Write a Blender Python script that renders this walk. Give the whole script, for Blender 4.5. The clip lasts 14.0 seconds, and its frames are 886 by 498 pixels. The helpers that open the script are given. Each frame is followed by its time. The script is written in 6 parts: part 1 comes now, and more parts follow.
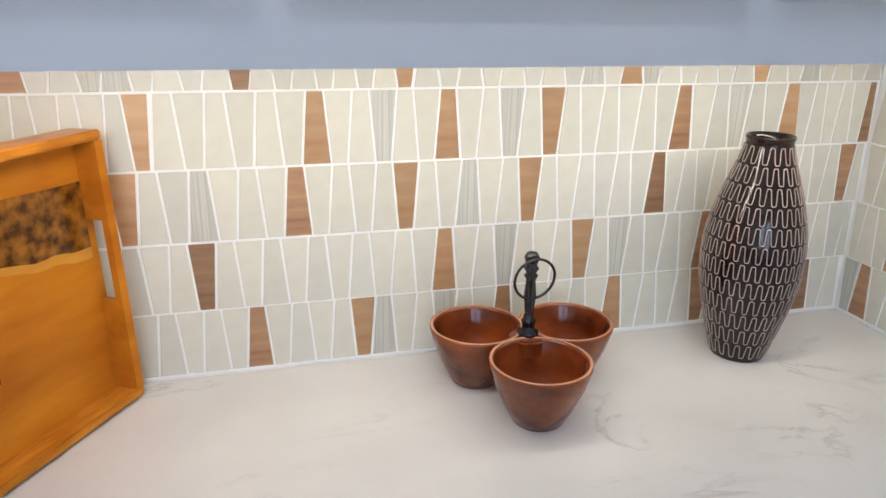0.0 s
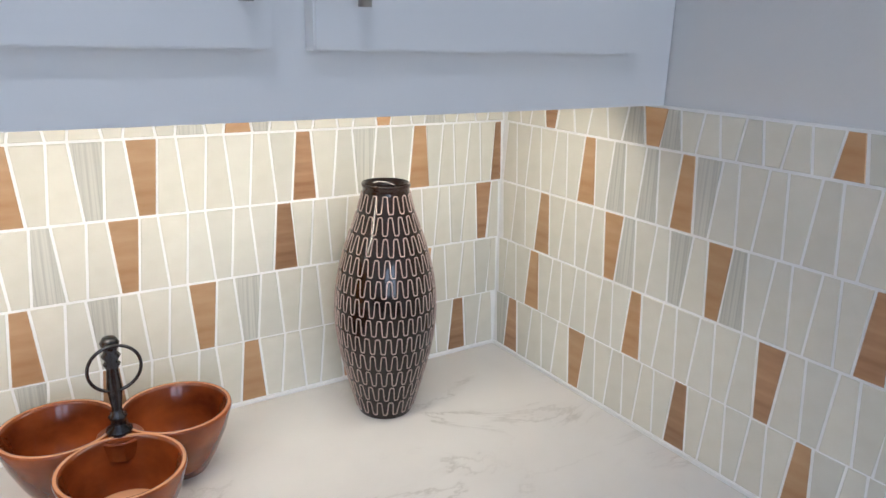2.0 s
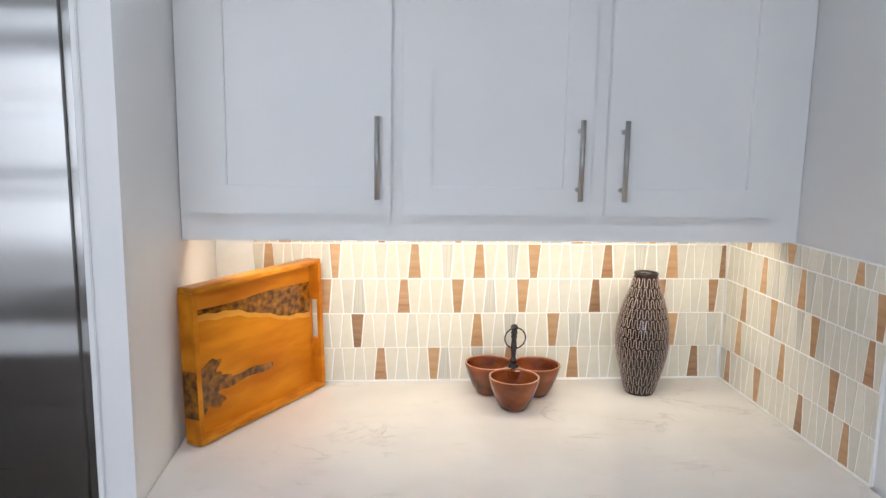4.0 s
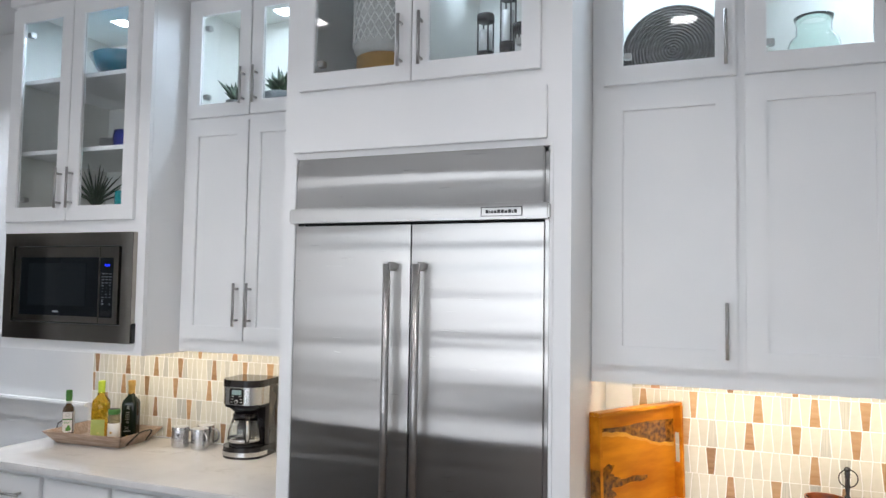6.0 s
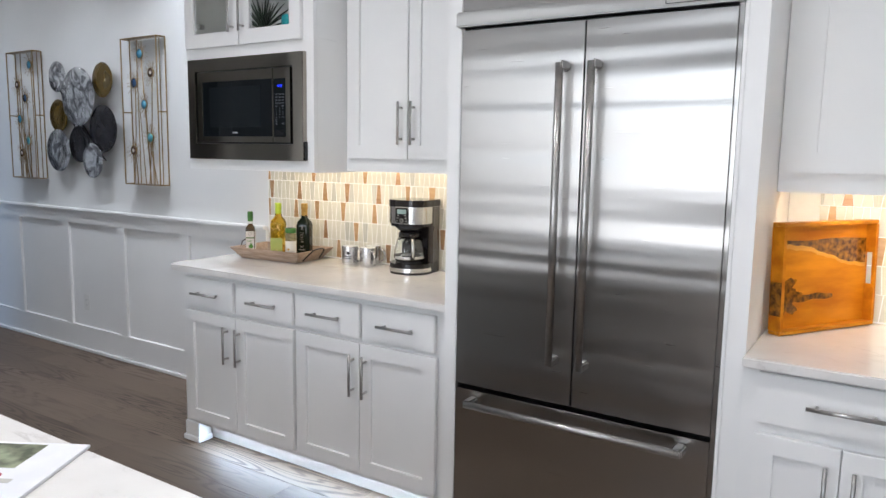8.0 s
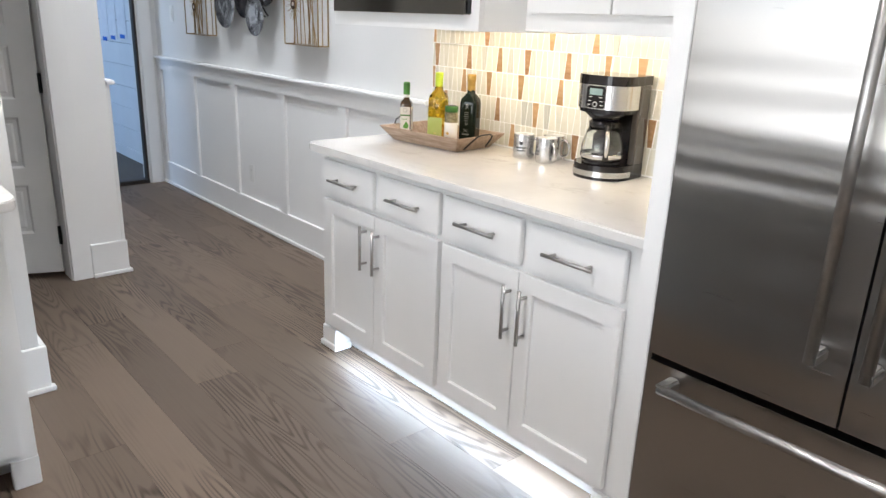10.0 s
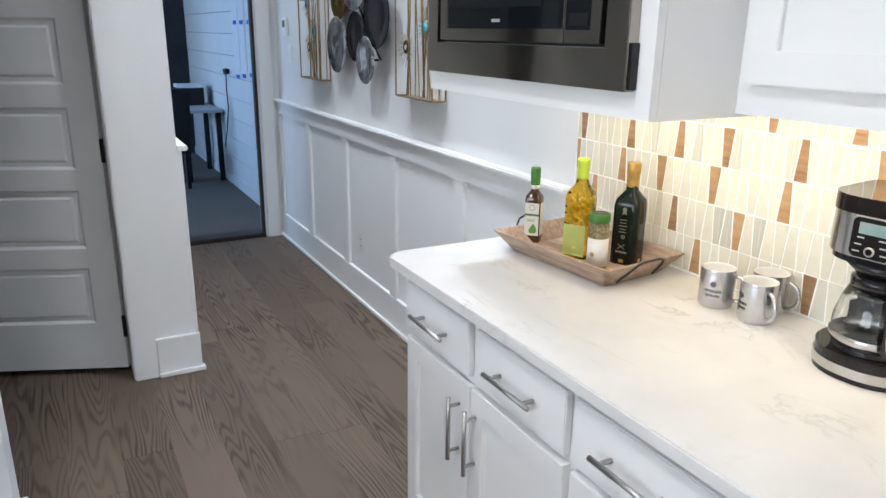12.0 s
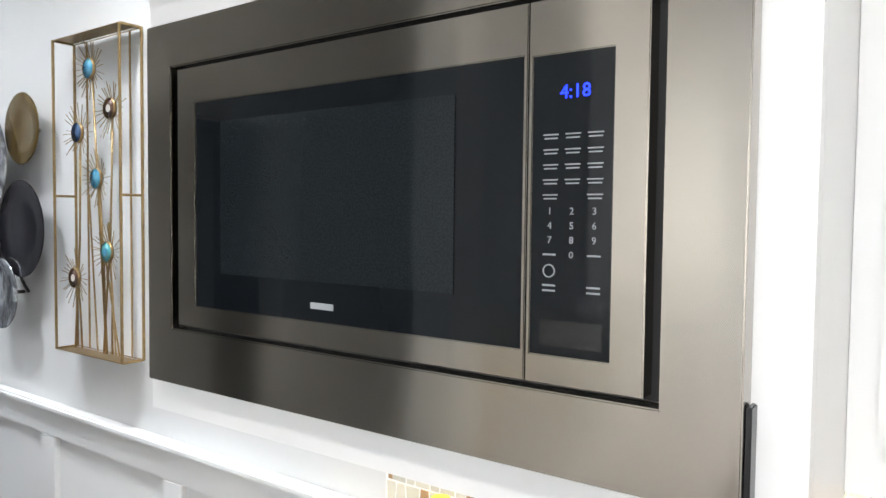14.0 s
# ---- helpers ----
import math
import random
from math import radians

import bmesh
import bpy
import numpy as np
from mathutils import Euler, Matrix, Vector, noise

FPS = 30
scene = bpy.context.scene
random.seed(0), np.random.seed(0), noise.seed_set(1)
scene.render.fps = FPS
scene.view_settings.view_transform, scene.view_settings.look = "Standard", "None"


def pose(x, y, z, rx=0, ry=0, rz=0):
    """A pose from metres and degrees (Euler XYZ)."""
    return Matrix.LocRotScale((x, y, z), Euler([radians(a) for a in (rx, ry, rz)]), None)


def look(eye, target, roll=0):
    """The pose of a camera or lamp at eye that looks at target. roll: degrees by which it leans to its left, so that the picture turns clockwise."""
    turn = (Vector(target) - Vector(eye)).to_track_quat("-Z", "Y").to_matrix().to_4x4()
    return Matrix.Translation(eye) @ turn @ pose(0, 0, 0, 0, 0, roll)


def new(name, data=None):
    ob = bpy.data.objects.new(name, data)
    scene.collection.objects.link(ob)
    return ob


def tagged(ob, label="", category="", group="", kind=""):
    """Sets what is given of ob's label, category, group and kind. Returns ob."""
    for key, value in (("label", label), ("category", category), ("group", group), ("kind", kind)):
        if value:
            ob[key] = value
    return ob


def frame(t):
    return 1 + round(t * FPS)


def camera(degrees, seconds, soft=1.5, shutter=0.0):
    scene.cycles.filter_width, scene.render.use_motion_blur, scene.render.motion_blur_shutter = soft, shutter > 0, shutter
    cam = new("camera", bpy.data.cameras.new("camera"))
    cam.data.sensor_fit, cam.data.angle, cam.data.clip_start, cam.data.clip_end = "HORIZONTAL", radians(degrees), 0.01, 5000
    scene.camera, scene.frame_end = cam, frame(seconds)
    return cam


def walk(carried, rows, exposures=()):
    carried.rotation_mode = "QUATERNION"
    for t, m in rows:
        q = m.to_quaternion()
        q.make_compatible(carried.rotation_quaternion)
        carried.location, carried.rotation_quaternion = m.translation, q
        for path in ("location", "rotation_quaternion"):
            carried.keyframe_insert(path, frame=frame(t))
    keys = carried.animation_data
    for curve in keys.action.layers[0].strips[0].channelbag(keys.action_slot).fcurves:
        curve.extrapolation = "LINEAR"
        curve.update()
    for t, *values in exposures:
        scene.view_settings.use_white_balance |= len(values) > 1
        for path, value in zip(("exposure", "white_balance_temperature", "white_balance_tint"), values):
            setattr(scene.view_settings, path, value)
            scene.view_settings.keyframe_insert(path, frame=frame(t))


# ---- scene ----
cam = camera(63.9, 14.0)
# seconds, eye, a point looked at, roll
PATH = [
    (0, (0.03, 0.004, 1.43), (0.513, 1.831, 0.776), 0.8),
    (0.5, (0.105, 0.180, 1.403), (0.565, 2.035, 0.801), 0.7),
    (1, (0.217, 0.214, 1.401), (0.802, 2.047, 0.815), 0.7),
    (1.5, (0.333, 0.180, 1.415), (1.23, 1.878, 0.841), 1.2),
    (2, (0.281, 0.018, 1.453), (1.332, 1.619, 0.878), 1.6),
    (2.2, (0.232, -0.091, 1.478), (1.282, 1.514, 0.913), 1.5),
    (4.3, (0.016, -1.139, 1.631), (-0.019, 0.845, 1.38), 0.9),
    (4.5, (0.042, -1.224, 1.641), (-0.113, 0.76, 1.44), 0.8),
    (5, (0.093, -1.447, 1.679), (-0.319, 0.509, 1.604), 0.8),
    (5.5, (0.046, -1.716, 1.696), (-0.552, 0.193, 1.727), 0.9),
    (6, (-0.001, -1.894, 1.697), (-0.74, -0.039, 1.804), 0.9),
    (6.5, (-0.057, -1.961, 1.669), (-0.946, -0.175, 1.811), 0.9),
    (7, (-0.074, -1.972, 1.603), (-1.071, -0.241, 1.702), 0.9),
    (7.5, (-0.082, -1.954, 1.53), (-1.133, -0.254, 1.468), 0.8),
    (8, (-0.099, -1.911, 1.473), (-1.17, -0.243, 1.212), 1.0),
    (8.2, (-0.111, -1.873, 1.464), (-1.199, -0.23, 1.123), 1.0),
    (10.3, (-0.636, -1.045, 1.419), (-2.141, 0.102, 0.772), 1.6),
    (10.5, (-0.68, -0.928, 1.435), (-2.247, 0.129, 0.779), 1.2),
    (11, (-0.841, -0.766, 1.461), (-2.49, 0.149, 0.797), 1.1),
    (11.5, (-1.104, -0.672, 1.504), (-2.791, 0.187, 0.858), 0.9),
    (12, (-1.336, -0.496, 1.535), (-3.017, 0.417, 0.952), 0.8),
    (12.5, (-1.56, -0.3, 1.565), (-3.209, 0.735, 1.105), 0.7),
    (13, (-1.796, -0.287, 1.581), (-3.271, 1.025, 1.257), 1.4),
    (13.5, (-2.013, -0.285, 1.644), (-3.27, 1.257, 1.435), 0.9),
    (14, (-2.203, -0.145, 1.66), (-3.37, 1.477, 1.574), 0.6),
]
EXPO = [(0.0, -0.13, 5300, 14), (2.2, 0.05, 5350, 14), (4.3, 0.3, 5900, 14), (8.2, 0.62, 6200, 14), (10.3, 1.05, 6400, 13), (11.5, 0.92, 6150, 12), (12.5, 0.95, 5950, 11), (13.4, 1.0, 5900, 11), (14.0, 1.22, 6400, 12)]
walk(cam, [(t, look(eye, target, roll)) for t, eye, target, roll in PATH], EXPO)

# ---------------------------------------------------------------- plan
WALL = 0.985      # plaster face of the cabinet wall
RIGHT = 1.035     # plaster face of the wall at the end of the counter
CEIL = 3.15
COUNTER = 0.914
SOUTH = -5.6      # wall with the windows

# ---------------------------------------------------------------- light
world = bpy.data.worlds.new("sky")
scene.world = world
world.use_nodes = True
wn = world.node_tree.nodes
sky = wn.new("ShaderNodeTexSky")
sky.sky_type, sky.sun_disc, sky.sun_elevation, sky.sun_rotation = "NISHITA", False, radians(40), radians(150)
wn["Background"].inputs["Strength"].default_value = 0.12
world.node_tree.links.new(sky.outputs[0], wn["Background"].inputs[0])
sun = new("sun", bpy.data.lights.new("sun", "SUN"))
sun.data.energy, sun.data.angle, sun.data.color = 2.0, radians(0.6), (1.0, 0.95, 0.88)
sun.matrix_world = look((0, 0, 8), (1.5, 3.0, 4.6))


def area(name, m, sx, sy, watts, colour, spread=180):
    lamp = bpy.data.lights.new(name, "AREA")
    lamp.shape, lamp.size, lamp.size_y, lamp.energy, lamp.color, lamp.spread = "RECTANGLE", sx, sy, watts, colour, radians(spread)
    ob = new(name, lamp)
    ob.matrix_world = m
    return ob


DAY, COOL, WARM = (0.885, 0.95, 1.0), (0.72, 0.88, 1.0), (1.0, 0.82, 0.55)
WINDOWS = [(-2.9, -1.5), (-1.2, 0.2)]
for wx0, wx1 in WINDOWS:
    area("window_light", look(((wx0 + wx1) / 2, SOUTH + 0.03, 1.65), ((wx0 + wx1) / 2, 0, 1.5)), wx1 - wx0 - 0.1, 1.9, 26, DAY)
area("under_cabinet_light", look((0.29, 0.72, 1.368), (0.29, 0.94, 0.98)), 1.30, 0.03, 3.1, WARM)
area("under_cabinet_light", look((-2.28, 0.72, 1.376), (-2.28, 0.965, 1.06)), 1.50, 0.03, 1.9, WARM)
area("toe_kick_light", look((-2.28, 0.375, 0.09), (-2.28, 0.26, 0.0)), 1.30, 0.02, 3.8, (0.6, 0.8, 1.0))
area("toe_kick_light", look((-2.85, -1.75, 0.09), (-2.7, -1.75, 0.0)), 0.02, 1.4, 4, (0.75, 0.88, 1.0))
for px, py, pz in ((-2.7, 0.66, 2.945), (-1.87, 0.80, 2.945), (-0.97, 0.62, 2.945), (-0.2, 0.80, 2.945), (0.53, 0.80, 2.945)):
    area("cabinet_puck_light", look((px, py, pz), (px, py, 0)), 0.08, 0.08, 2.1, COOL)
# the lamps at x -4.8 and -5.9 are added to brighten the hall
DOWNLIGHTS = [(-3.70, 0.44), (-0.2, -0.75), (-2.1, -0.85), (-0.2, -2.6), (-1.9, -2.6), (-4.8, 0.15), (-5.9, 0.2), (-0.9, -4.2), (-2.6, -4.2)]
for px, py in DOWNLIGHTS:
    area("downlight", look((px, py, CEIL - 0.012), (px, py, 0)), 0.17, 0.17, {-3.70: 7.3, -4.8: 4.8, -5.9: 2.5, -2.1: 9}.get(px, 6.5), (0.90, 0.96, 1.0) if px < -3 else (1.0, 0.97, 0.93), 105 if px < -3 else 130)
area("office_window_light", look((-8.6, -1.9, 1.6), (-8.6, 0.9, 1.2)), 1.5, 1.3, 30, (0.42, 0.66, 1.0))

# ---------------------------------------------------------------- materials


def material(name, colour, rough=0.5, metal=0.0, second=None, scale=8.0, detail=4.0, stretch=(1, 1, 1), contrast=(0.35, 0.65), bump=0.0, bump_scale=60.0,
             vary=0.0, coat=0.0, rough_vary=0.0, transmission=0.0, ior=1.45, emit=0.0, alpha=1.0, aniso=0.0):
    m = bpy.data.materials.new(name)
    m.use_nodes = True
    n, l = m.node_tree.nodes, m.node_tree.links
    b = n["Principled BSDF"]
    b.inputs["Base Color"].default_value = (*colour, 1)
    b.inputs["Roughness"].default_value, b.inputs["Metallic"].default_value = rough, metal
    b.inputs["Coat Weight"].default_value, b.inputs["Transmission Weight"].default_value, b.inputs["IOR"].default_value = coat, transmission, ior
    b.inputs["Anisotropic"].default_value = aniso
    if emit:
        b.inputs["Emission Color"].default_value = (*colour, 1)
        b.inputs["Emission Strength"].default_value = emit
    tc = n.new("ShaderNodeTexCoord")
    mp = n.new("ShaderNodeMapping")
    mp.inputs["Scale"].default_value = stretch
    l.new(tc.outputs["Object"], mp.inputs["Vector"])
    out = None
    if second:
        t = n.new("ShaderNodeTexNoise")
        t.inputs["Scale"].default_value, t.inputs["Detail"].default_value = scale, detail
        l.new(mp.outputs[0], t.inputs["Vector"])
        r = n.new("ShaderNodeValToRGB")
        r.color_ramp.elements[0].position, r.color_ramp.elements[1].position = contrast
        r.color_ramp.elements[0].color, r.color_ramp.elements[1].color = (*colour, 1), (*second, 1)
        l.new(t.outputs["Fac"], r.inputs[0])
        out = r.outputs[0]
        if rough_vary:
            mr = n.new("ShaderNodeMapRange")
            mr.inputs["To Min"].default_value, mr.inputs["To Max"].default_value = rough - rough_vary, rough + rough_vary
            l.new(t.outputs["Fac"], mr.inputs["Value"])
            l.new(mr.outputs[0], b.inputs["Roughness"])
    if vary:
        info = n.new("ShaderNodeObjectInfo")
        mr = n.new("ShaderNodeMapRange")
        mr.inputs["To Min"].default_value, mr.inputs["To Max"].default_value = 1 - vary, 1 + vary
        l.new(info.outputs["Random"], mr.inputs["Value"])
        hsv = n.new("ShaderNodeHueSaturation")
        l.new(mr.outputs[0], hsv.inputs["Value"])
        if out:
            l.new(out, hsv.inputs["Color"])
        else:
            hsv.inputs["Color"].default_value = (*colour, 1)
        out = hsv.outputs[0]
    if out:
        l.new(out, b.inputs["Base Color"])
    if bump:
        t2 = n.new("ShaderNodeTexNoise")
        t2.inputs["Scale"].default_value, t2.inputs["Detail"].default_value = bump_scale, 3
        l.new(mp.outputs[0], t2.inputs["Vector"])
        bp = n.new("ShaderNodeBump")
        bp.inputs["Strength"].default_value, bp.inputs["Distance"].default_value = bump, 0.002
        l.new(t2.outputs["Fac"], bp.inputs["Height"])
        l.new(bp.outputs[0], b.inputs["Normal"])
    return m


PAINT = material("cabinet_paint", (0.86, 0.86, 0.85), 0.34, second=(0.83, 0.835, 0.83), scale=3, bump=0.05, bump_scale=240, rough_vary=0.05)
TRIM = material("trim_paint", (0.86, 0.86, 0.85), 0.38, second=(0.83, 0.83, 0.825), scale=2, bump=0.05, bump_scale=200)
PLASTER = material("wall_plaster", (0.75, 0.75, 0.745), 0.75, second=(0.72, 0.725, 0.72), scale=1.5, bump=0.15, bump_scale=180)
CEILING = material("ceiling_paint", (0.74, 0.74, 0.74), 0.9, second=(0.71, 0.71, 0.71), scale=1.2, bump=0.2, bump_scale=120)
SHIPLAP = material("white_boards", (0.70, 0.72, 0.74), 0.6, second=(0.66, 0.68, 0.70), scale=3, bump=0.1)
INNER = material("cabinet_inside", (0.74, 0.74, 0.70), 0.5, second=(0.70, 0.70, 0.66), scale=4, bump=0.05)
GROUT = material("grout", (0.93, 0.93, 0.915), 0.85, second=(0.89, 0.89, 0.875), scale=30, bump=0.2, bump_scale=300)
T_CREAM = material("tile_cream_glass", (0.71, 0.69, 0.595), 0.14, second=(0.75, 0.73, 0.64), scale=40, vary=0.045, coat=0.25, bump=0.05, bump_scale=90)
T_GREY = material("tile_pale_grey", (0.66, 0.65, 0.575), 0.22, second=(0.70, 0.69, 0.615), scale=30, vary=0.08, bump=0.06, bump_scale=90)
T_RIB = material("tile_ribbed_grey", (0.47, 0.47, 0.425), 0.35, second=(0.62, 0.615, 0.55), scale=60, stretch=(10, 1, 0.1), contrast=(0.35, 0.62), vary=0.05, bump=0.3, bump_scale=60)
T_BROWN = material("tile_brown_wood", (0.32, 0.175, 0.088), 0.28, second=(0.48, 0.30, 0.17), scale=28, stretch=(0.35, 1, 2.2), vary=0.22, metal=0.25, bump=0.12)
T_TAN = material("tile_tan_copper", (0.47, 0.275, 0.13), 0.28, second=(0.57, 0.375, 0.21), scale=24, stretch=(0.5, 1, 2), vary=0.14, metal=0.25, bump=0.1)
CHROME = material("satin_nickel", (0.46, 0.45, 0.435), 0.33, 1.0, second=(0.41, 0.40, 0.385), scale=60, bump=0.03, bump_scale=200)
BLACKPLASTIC = material("black_plastic", (0.012, 0.012, 0.013), 0.22, second=(0.018, 0.018, 0.019), scale=12, rough_vary=0.06)
GAP = material("dark_gap", (0.02, 0.02, 0.02), 0.8)
WHITEPLASTIC = material("white_plastic", (0.78, 0.78, 0.76), 0.35)
LAMP = material("lamp_lens", (1.0, 0.96, 0.9), 0.5, emit=14)
LED = material("led_strip", (0.9, 0.95, 1.0), 0.5, emit=5)
GLASS = material("clear_glass", (0.97, 0.985, 0.98), 0.0, transmission=1.0, ior=1.45)
CARPET = material("office_carpet", (0.085, 0.078, 0.072), 0.95, second=(0.14, 0.13, 0.12), scale=140, bump=0.8, bump_scale=300)
DARKWOOD = material("dark_door_edge", (0.03, 0.024, 0.02), 0.5)


def steel(name, colour, rough, aniso, along, grain, wave=(1, 1, 1), depth=0.005, drawn=0):
    """Brushed metal: highlights drawn out along one axis (drawn: 0 sideways, 2 upright), faint brush lines."""
    m = material(name, colour, rough, 1.0, aniso=aniso)
    n, l = m.node_tree.nodes, m.node_tree.links
    b = n["Principled BSDF"]
    tan = n.new("ShaderNodeCombineXYZ")
    tan.inputs[drawn].default_value = 1.0
    l.new(tan.outputs[0], b.inputs["Tangent"])
    tc = n.new("ShaderNodeTexCoord")
    mp = n.new("ShaderNodeMapping")
    mp.inputs["Scale"].default_value = along
    l.new(tc.outputs["Object"], mp.inputs["Vector"])
    t = n.new("ShaderNodeTexNoise")
    t.inputs["Scale"].default_value, t.inputs["Detail"].default_value = 260, 2
    l.new(mp.outputs[0], t.inputs["Vector"])
    mr = n.new("ShaderNodeMapRange")
    mr.inputs["To Min"].default_value, mr.inputs["To Max"].default_value = rough - grain, rough + grain
    l.new(t.outputs["Fac"], mr.inputs["Value"])
    l.new(mr.outputs[0], b.inputs["Roughness"])
    wavy = n.new("ShaderNodeTexNoise")
    wavy.inputs["Scale"].default_value, wavy.inputs["Detail"].default_value = 2.6, 1.0
    mw_ = n.new("ShaderNodeMapping")
    mw_.inputs["Scale"].default_value = wave
    l.new(tc.outputs["Object"], mw_.inputs["Vector"])
    l.new(mw_.outputs[0], wavy.inputs["Vector"])
    b1 = n.new("ShaderNodeBump")
    b1.inputs["Strength"].default_value, b1.inputs["Distance"].default_value = 1.0, depth
    l.new(wavy.outputs["Fac"], b1.inputs["Height"])
    l.new(b1.outputs[0], b.inputs["Normal"])
    return m


STEEL = steel("brushed_steel", (0.43, 0.418, 0.40), 0.28, 0.93, (0.02, 1, 1), 0.012, (0.16, 1, 3.4), 0.009)
DARKSTEEL = steel("dark_brushed_steel", (0.365, 0.336, 0.297), 0.16, 0.85, (0.02, 1, 1), 0.02, drawn=2)


def quartz():
    m = material("quartz", (0.755, 0.74, 0.715), 0.16, second=(0.68, 0.665, 0.645), scale=5, detail=8, contrast=(0.4, 0.75), coat=0.1)
    n, l = m.node_tree.nodes, m.node_tree.links
    b = n["Principled BSDF"]
    base = b.inputs["Base Color"].links[0].from_socket
    tc = n.new("ShaderNodeTexCoord")
    lean = n.new("ShaderNodeMapping")
    lean.inputs["Rotation"].default_value, lean.inputs["Scale"].default_value = (0, 0, 0.6), (1.0, 2.1, 1.0)
    l.new(tc.outputs["Object"], lean.inputs["Vector"])
    v = n.new("ShaderNodeTexNoise")
    v.inputs["Scale"].default_value, v.inputs["Detail"].default_value, v.inputs["Roughness"].default_value, v.inputs["Distortion"].default_value = 3.2, 9, 0.62, 0.9
    l.new(lean.outputs[0], v.inputs["Vector"])
    r = n.new("ShaderNodeValToRGB")
    e = r.color_ramp.elements
    e[0].position, e[0].color = 0.472, (0, 0, 0, 1)
    e[1].position, e[1].color = 0.50, (1, 1, 1, 1)
    e.new(0.507).color = (0.25, 0.25, 0.25, 1)
    e.new(0.55).color = (0, 0, 0, 1)
    l.new(v.outputs["Fac"], r.inputs[0])
    gate = n.new("ShaderNodeTexNoise")
    gate.inputs["Scale"].default_value, gate.inputs["Detail"].default_value = 6, 3
    l.new(tc.outputs["Object"], gate.inputs["Vector"])
    gr = n.new("ShaderNodeValToRGB")
    gr.color_ramp.elements[0].position, gr.color_ramp.elements[1].position = 0.50, 0.68
    l.new(gate.outputs["Fac"], gr.inputs[0])
    mul = n.new("ShaderNodeMath")
    mul.operation = "MULTIPLY"
    l.new(r.outputs[0], mul.inputs[0])
    l.new(gr.outputs[0], mul.inputs[1])
    mix = n.new("ShaderNodeMix")
    mix.data_type = "RGBA"
    l.new(mul.outputs[0], mix.inputs["Factor"])
    l.new(base, mix.inputs["A"])
    mix.inputs["B"].default_value = (0.56, 0.54, 0.515, 1)
    l.new(mix.outputs["Result"], b.inputs["Base Color"])
    return m


QUARTZ = quartz()


def planks():
    m = material("oak_planks", (0.17, 0.125, 0.095), 0.52, ior=1.32)
    n, l = m.node_tree.nodes, m.node_tree.links
    b = n["Principled BSDF"]
    tc, info = n.new("ShaderNodeTexCoord"), n.new("ShaderNodeObjectInfo")
    off = n.new("ShaderNodeVectorMath")
    off.operation = "MULTIPLY_ADD"
    off.inputs[1].default_value = (1, 1, 1)
    l.new(tc.outputs["Object"], off.inputs[0])
    comb = n.new("ShaderNodeCombineXYZ")
    mul = n.new("ShaderNodeMath")
    mul.operation = "MULTIPLY"
    mul.inputs[1].default_value = 37.0
    l.new(info.outputs["Random"], mul.inputs[0])
    l.new(mul.outputs[0], comb.inputs[0])
    l.new(mul.outputs[0], comb.inputs[1])
    l.new(comb.outputs[0], off.inputs[2])
    mp = n.new("ShaderNodeMapping")
    mp.inputs["Scale"].default_value = (0.5, 5.0, 1.0)
    l.new(off.outputs[0], mp.inputs["Vector"])
    field = n.new("ShaderNodeTexNoise")
    field.inputs["Scale"].default_value, field.inputs["Detail"].default_value = 1.5, 1.4
    l.new(mp.outputs[0], field.inputs["Vector"])
    rings = n.new("ShaderNodeMath")
    rings.operation = "MULTIPLY"
    rings.inputs[1].default_value = 125.0
    l.new(field.outputs["Fac"], rings.inputs[0])
    sine = n.new("ShaderNodeMath")
    sine.operation = "SINE"
    l.new(rings.outputs[0], sine.inputs[0])
    fine = n.new("ShaderNodeTexNoise")
    fine.inputs["Scale"].default_value, fine.inputs["Detail"].default_value = 30, 5
    mp2 = n.new("ShaderNodeMapping")
    mp2.inputs["Scale"].default_value = (0.12, 3.5, 1)
    l.new(off.outputs[0], mp2.inputs["Vector"])
    l.new(mp2.outputs[0], fine.inputs["Vector"])
    mr = n.new("ShaderNodeMapRange")
    mr.inputs["From Min"].default_value, mr.inputs["From Max"].default_value = -0.2, 1.0
    l.new(sine.outputs[0], mr.inputs["Value"])
    calm = n.new("ShaderNodeTexNoise")
    calm.inputs["Scale"].default_value, calm.inputs["Detail"].default_value = 1.1, 1.0
    l.new(off.outputs[0], calm.inputs["Vector"])
    cr = n.new("ShaderNodeMapRange")
    cr.inputs["From Min"].default_value, cr.inputs["From Max"].default_value = 0.38, 0.66
    l.new(calm.outputs["Fac"], cr.inputs["Value"])
    figure = n.new("ShaderNodeMath")
    figure.operation = "MULTIPLY_ADD"
    figure.inputs[2].default_value = 0.12
    l.new(mr.outputs[0], figure.inputs[0])
    l.new(cr.outputs[0], figure.inputs[1])
    add = n.new("ShaderNodeMath")
    add.operation = "MULTIPLY"
    l.new(figure.outputs[0], add.inputs[0])
    l.new(fine.outputs["Fac"], add.inputs[1])
    ramp = n.new("ShaderNodeValToRGB")
    e = ramp.color_ramp.elements
    e[0].position, e[0].color = 0.04, (0.146, 0.109, 0.082, 1)
    e[1].position, e[1].color = 0.54, (0.050, 0.035, 0.025, 1)
    l.new(add.outputs[0], ramp.inputs[0])
    hsv = n.new("ShaderNodeHueSaturation")
    vr = n.new("ShaderNodeMapRange")
    vr.inputs["To Min"].default_value, vr.inputs["To Max"].default_value = 0.82, 1.2
    l.new(info.outputs["Random"], vr.inputs["Value"])
    l.new(vr.outputs[0], hsv.inputs["Value"])
    l.new(ramp.outputs[0], hsv.inputs["Color"])
    l.new(hsv.outputs[0], b.inputs["Base Color"])
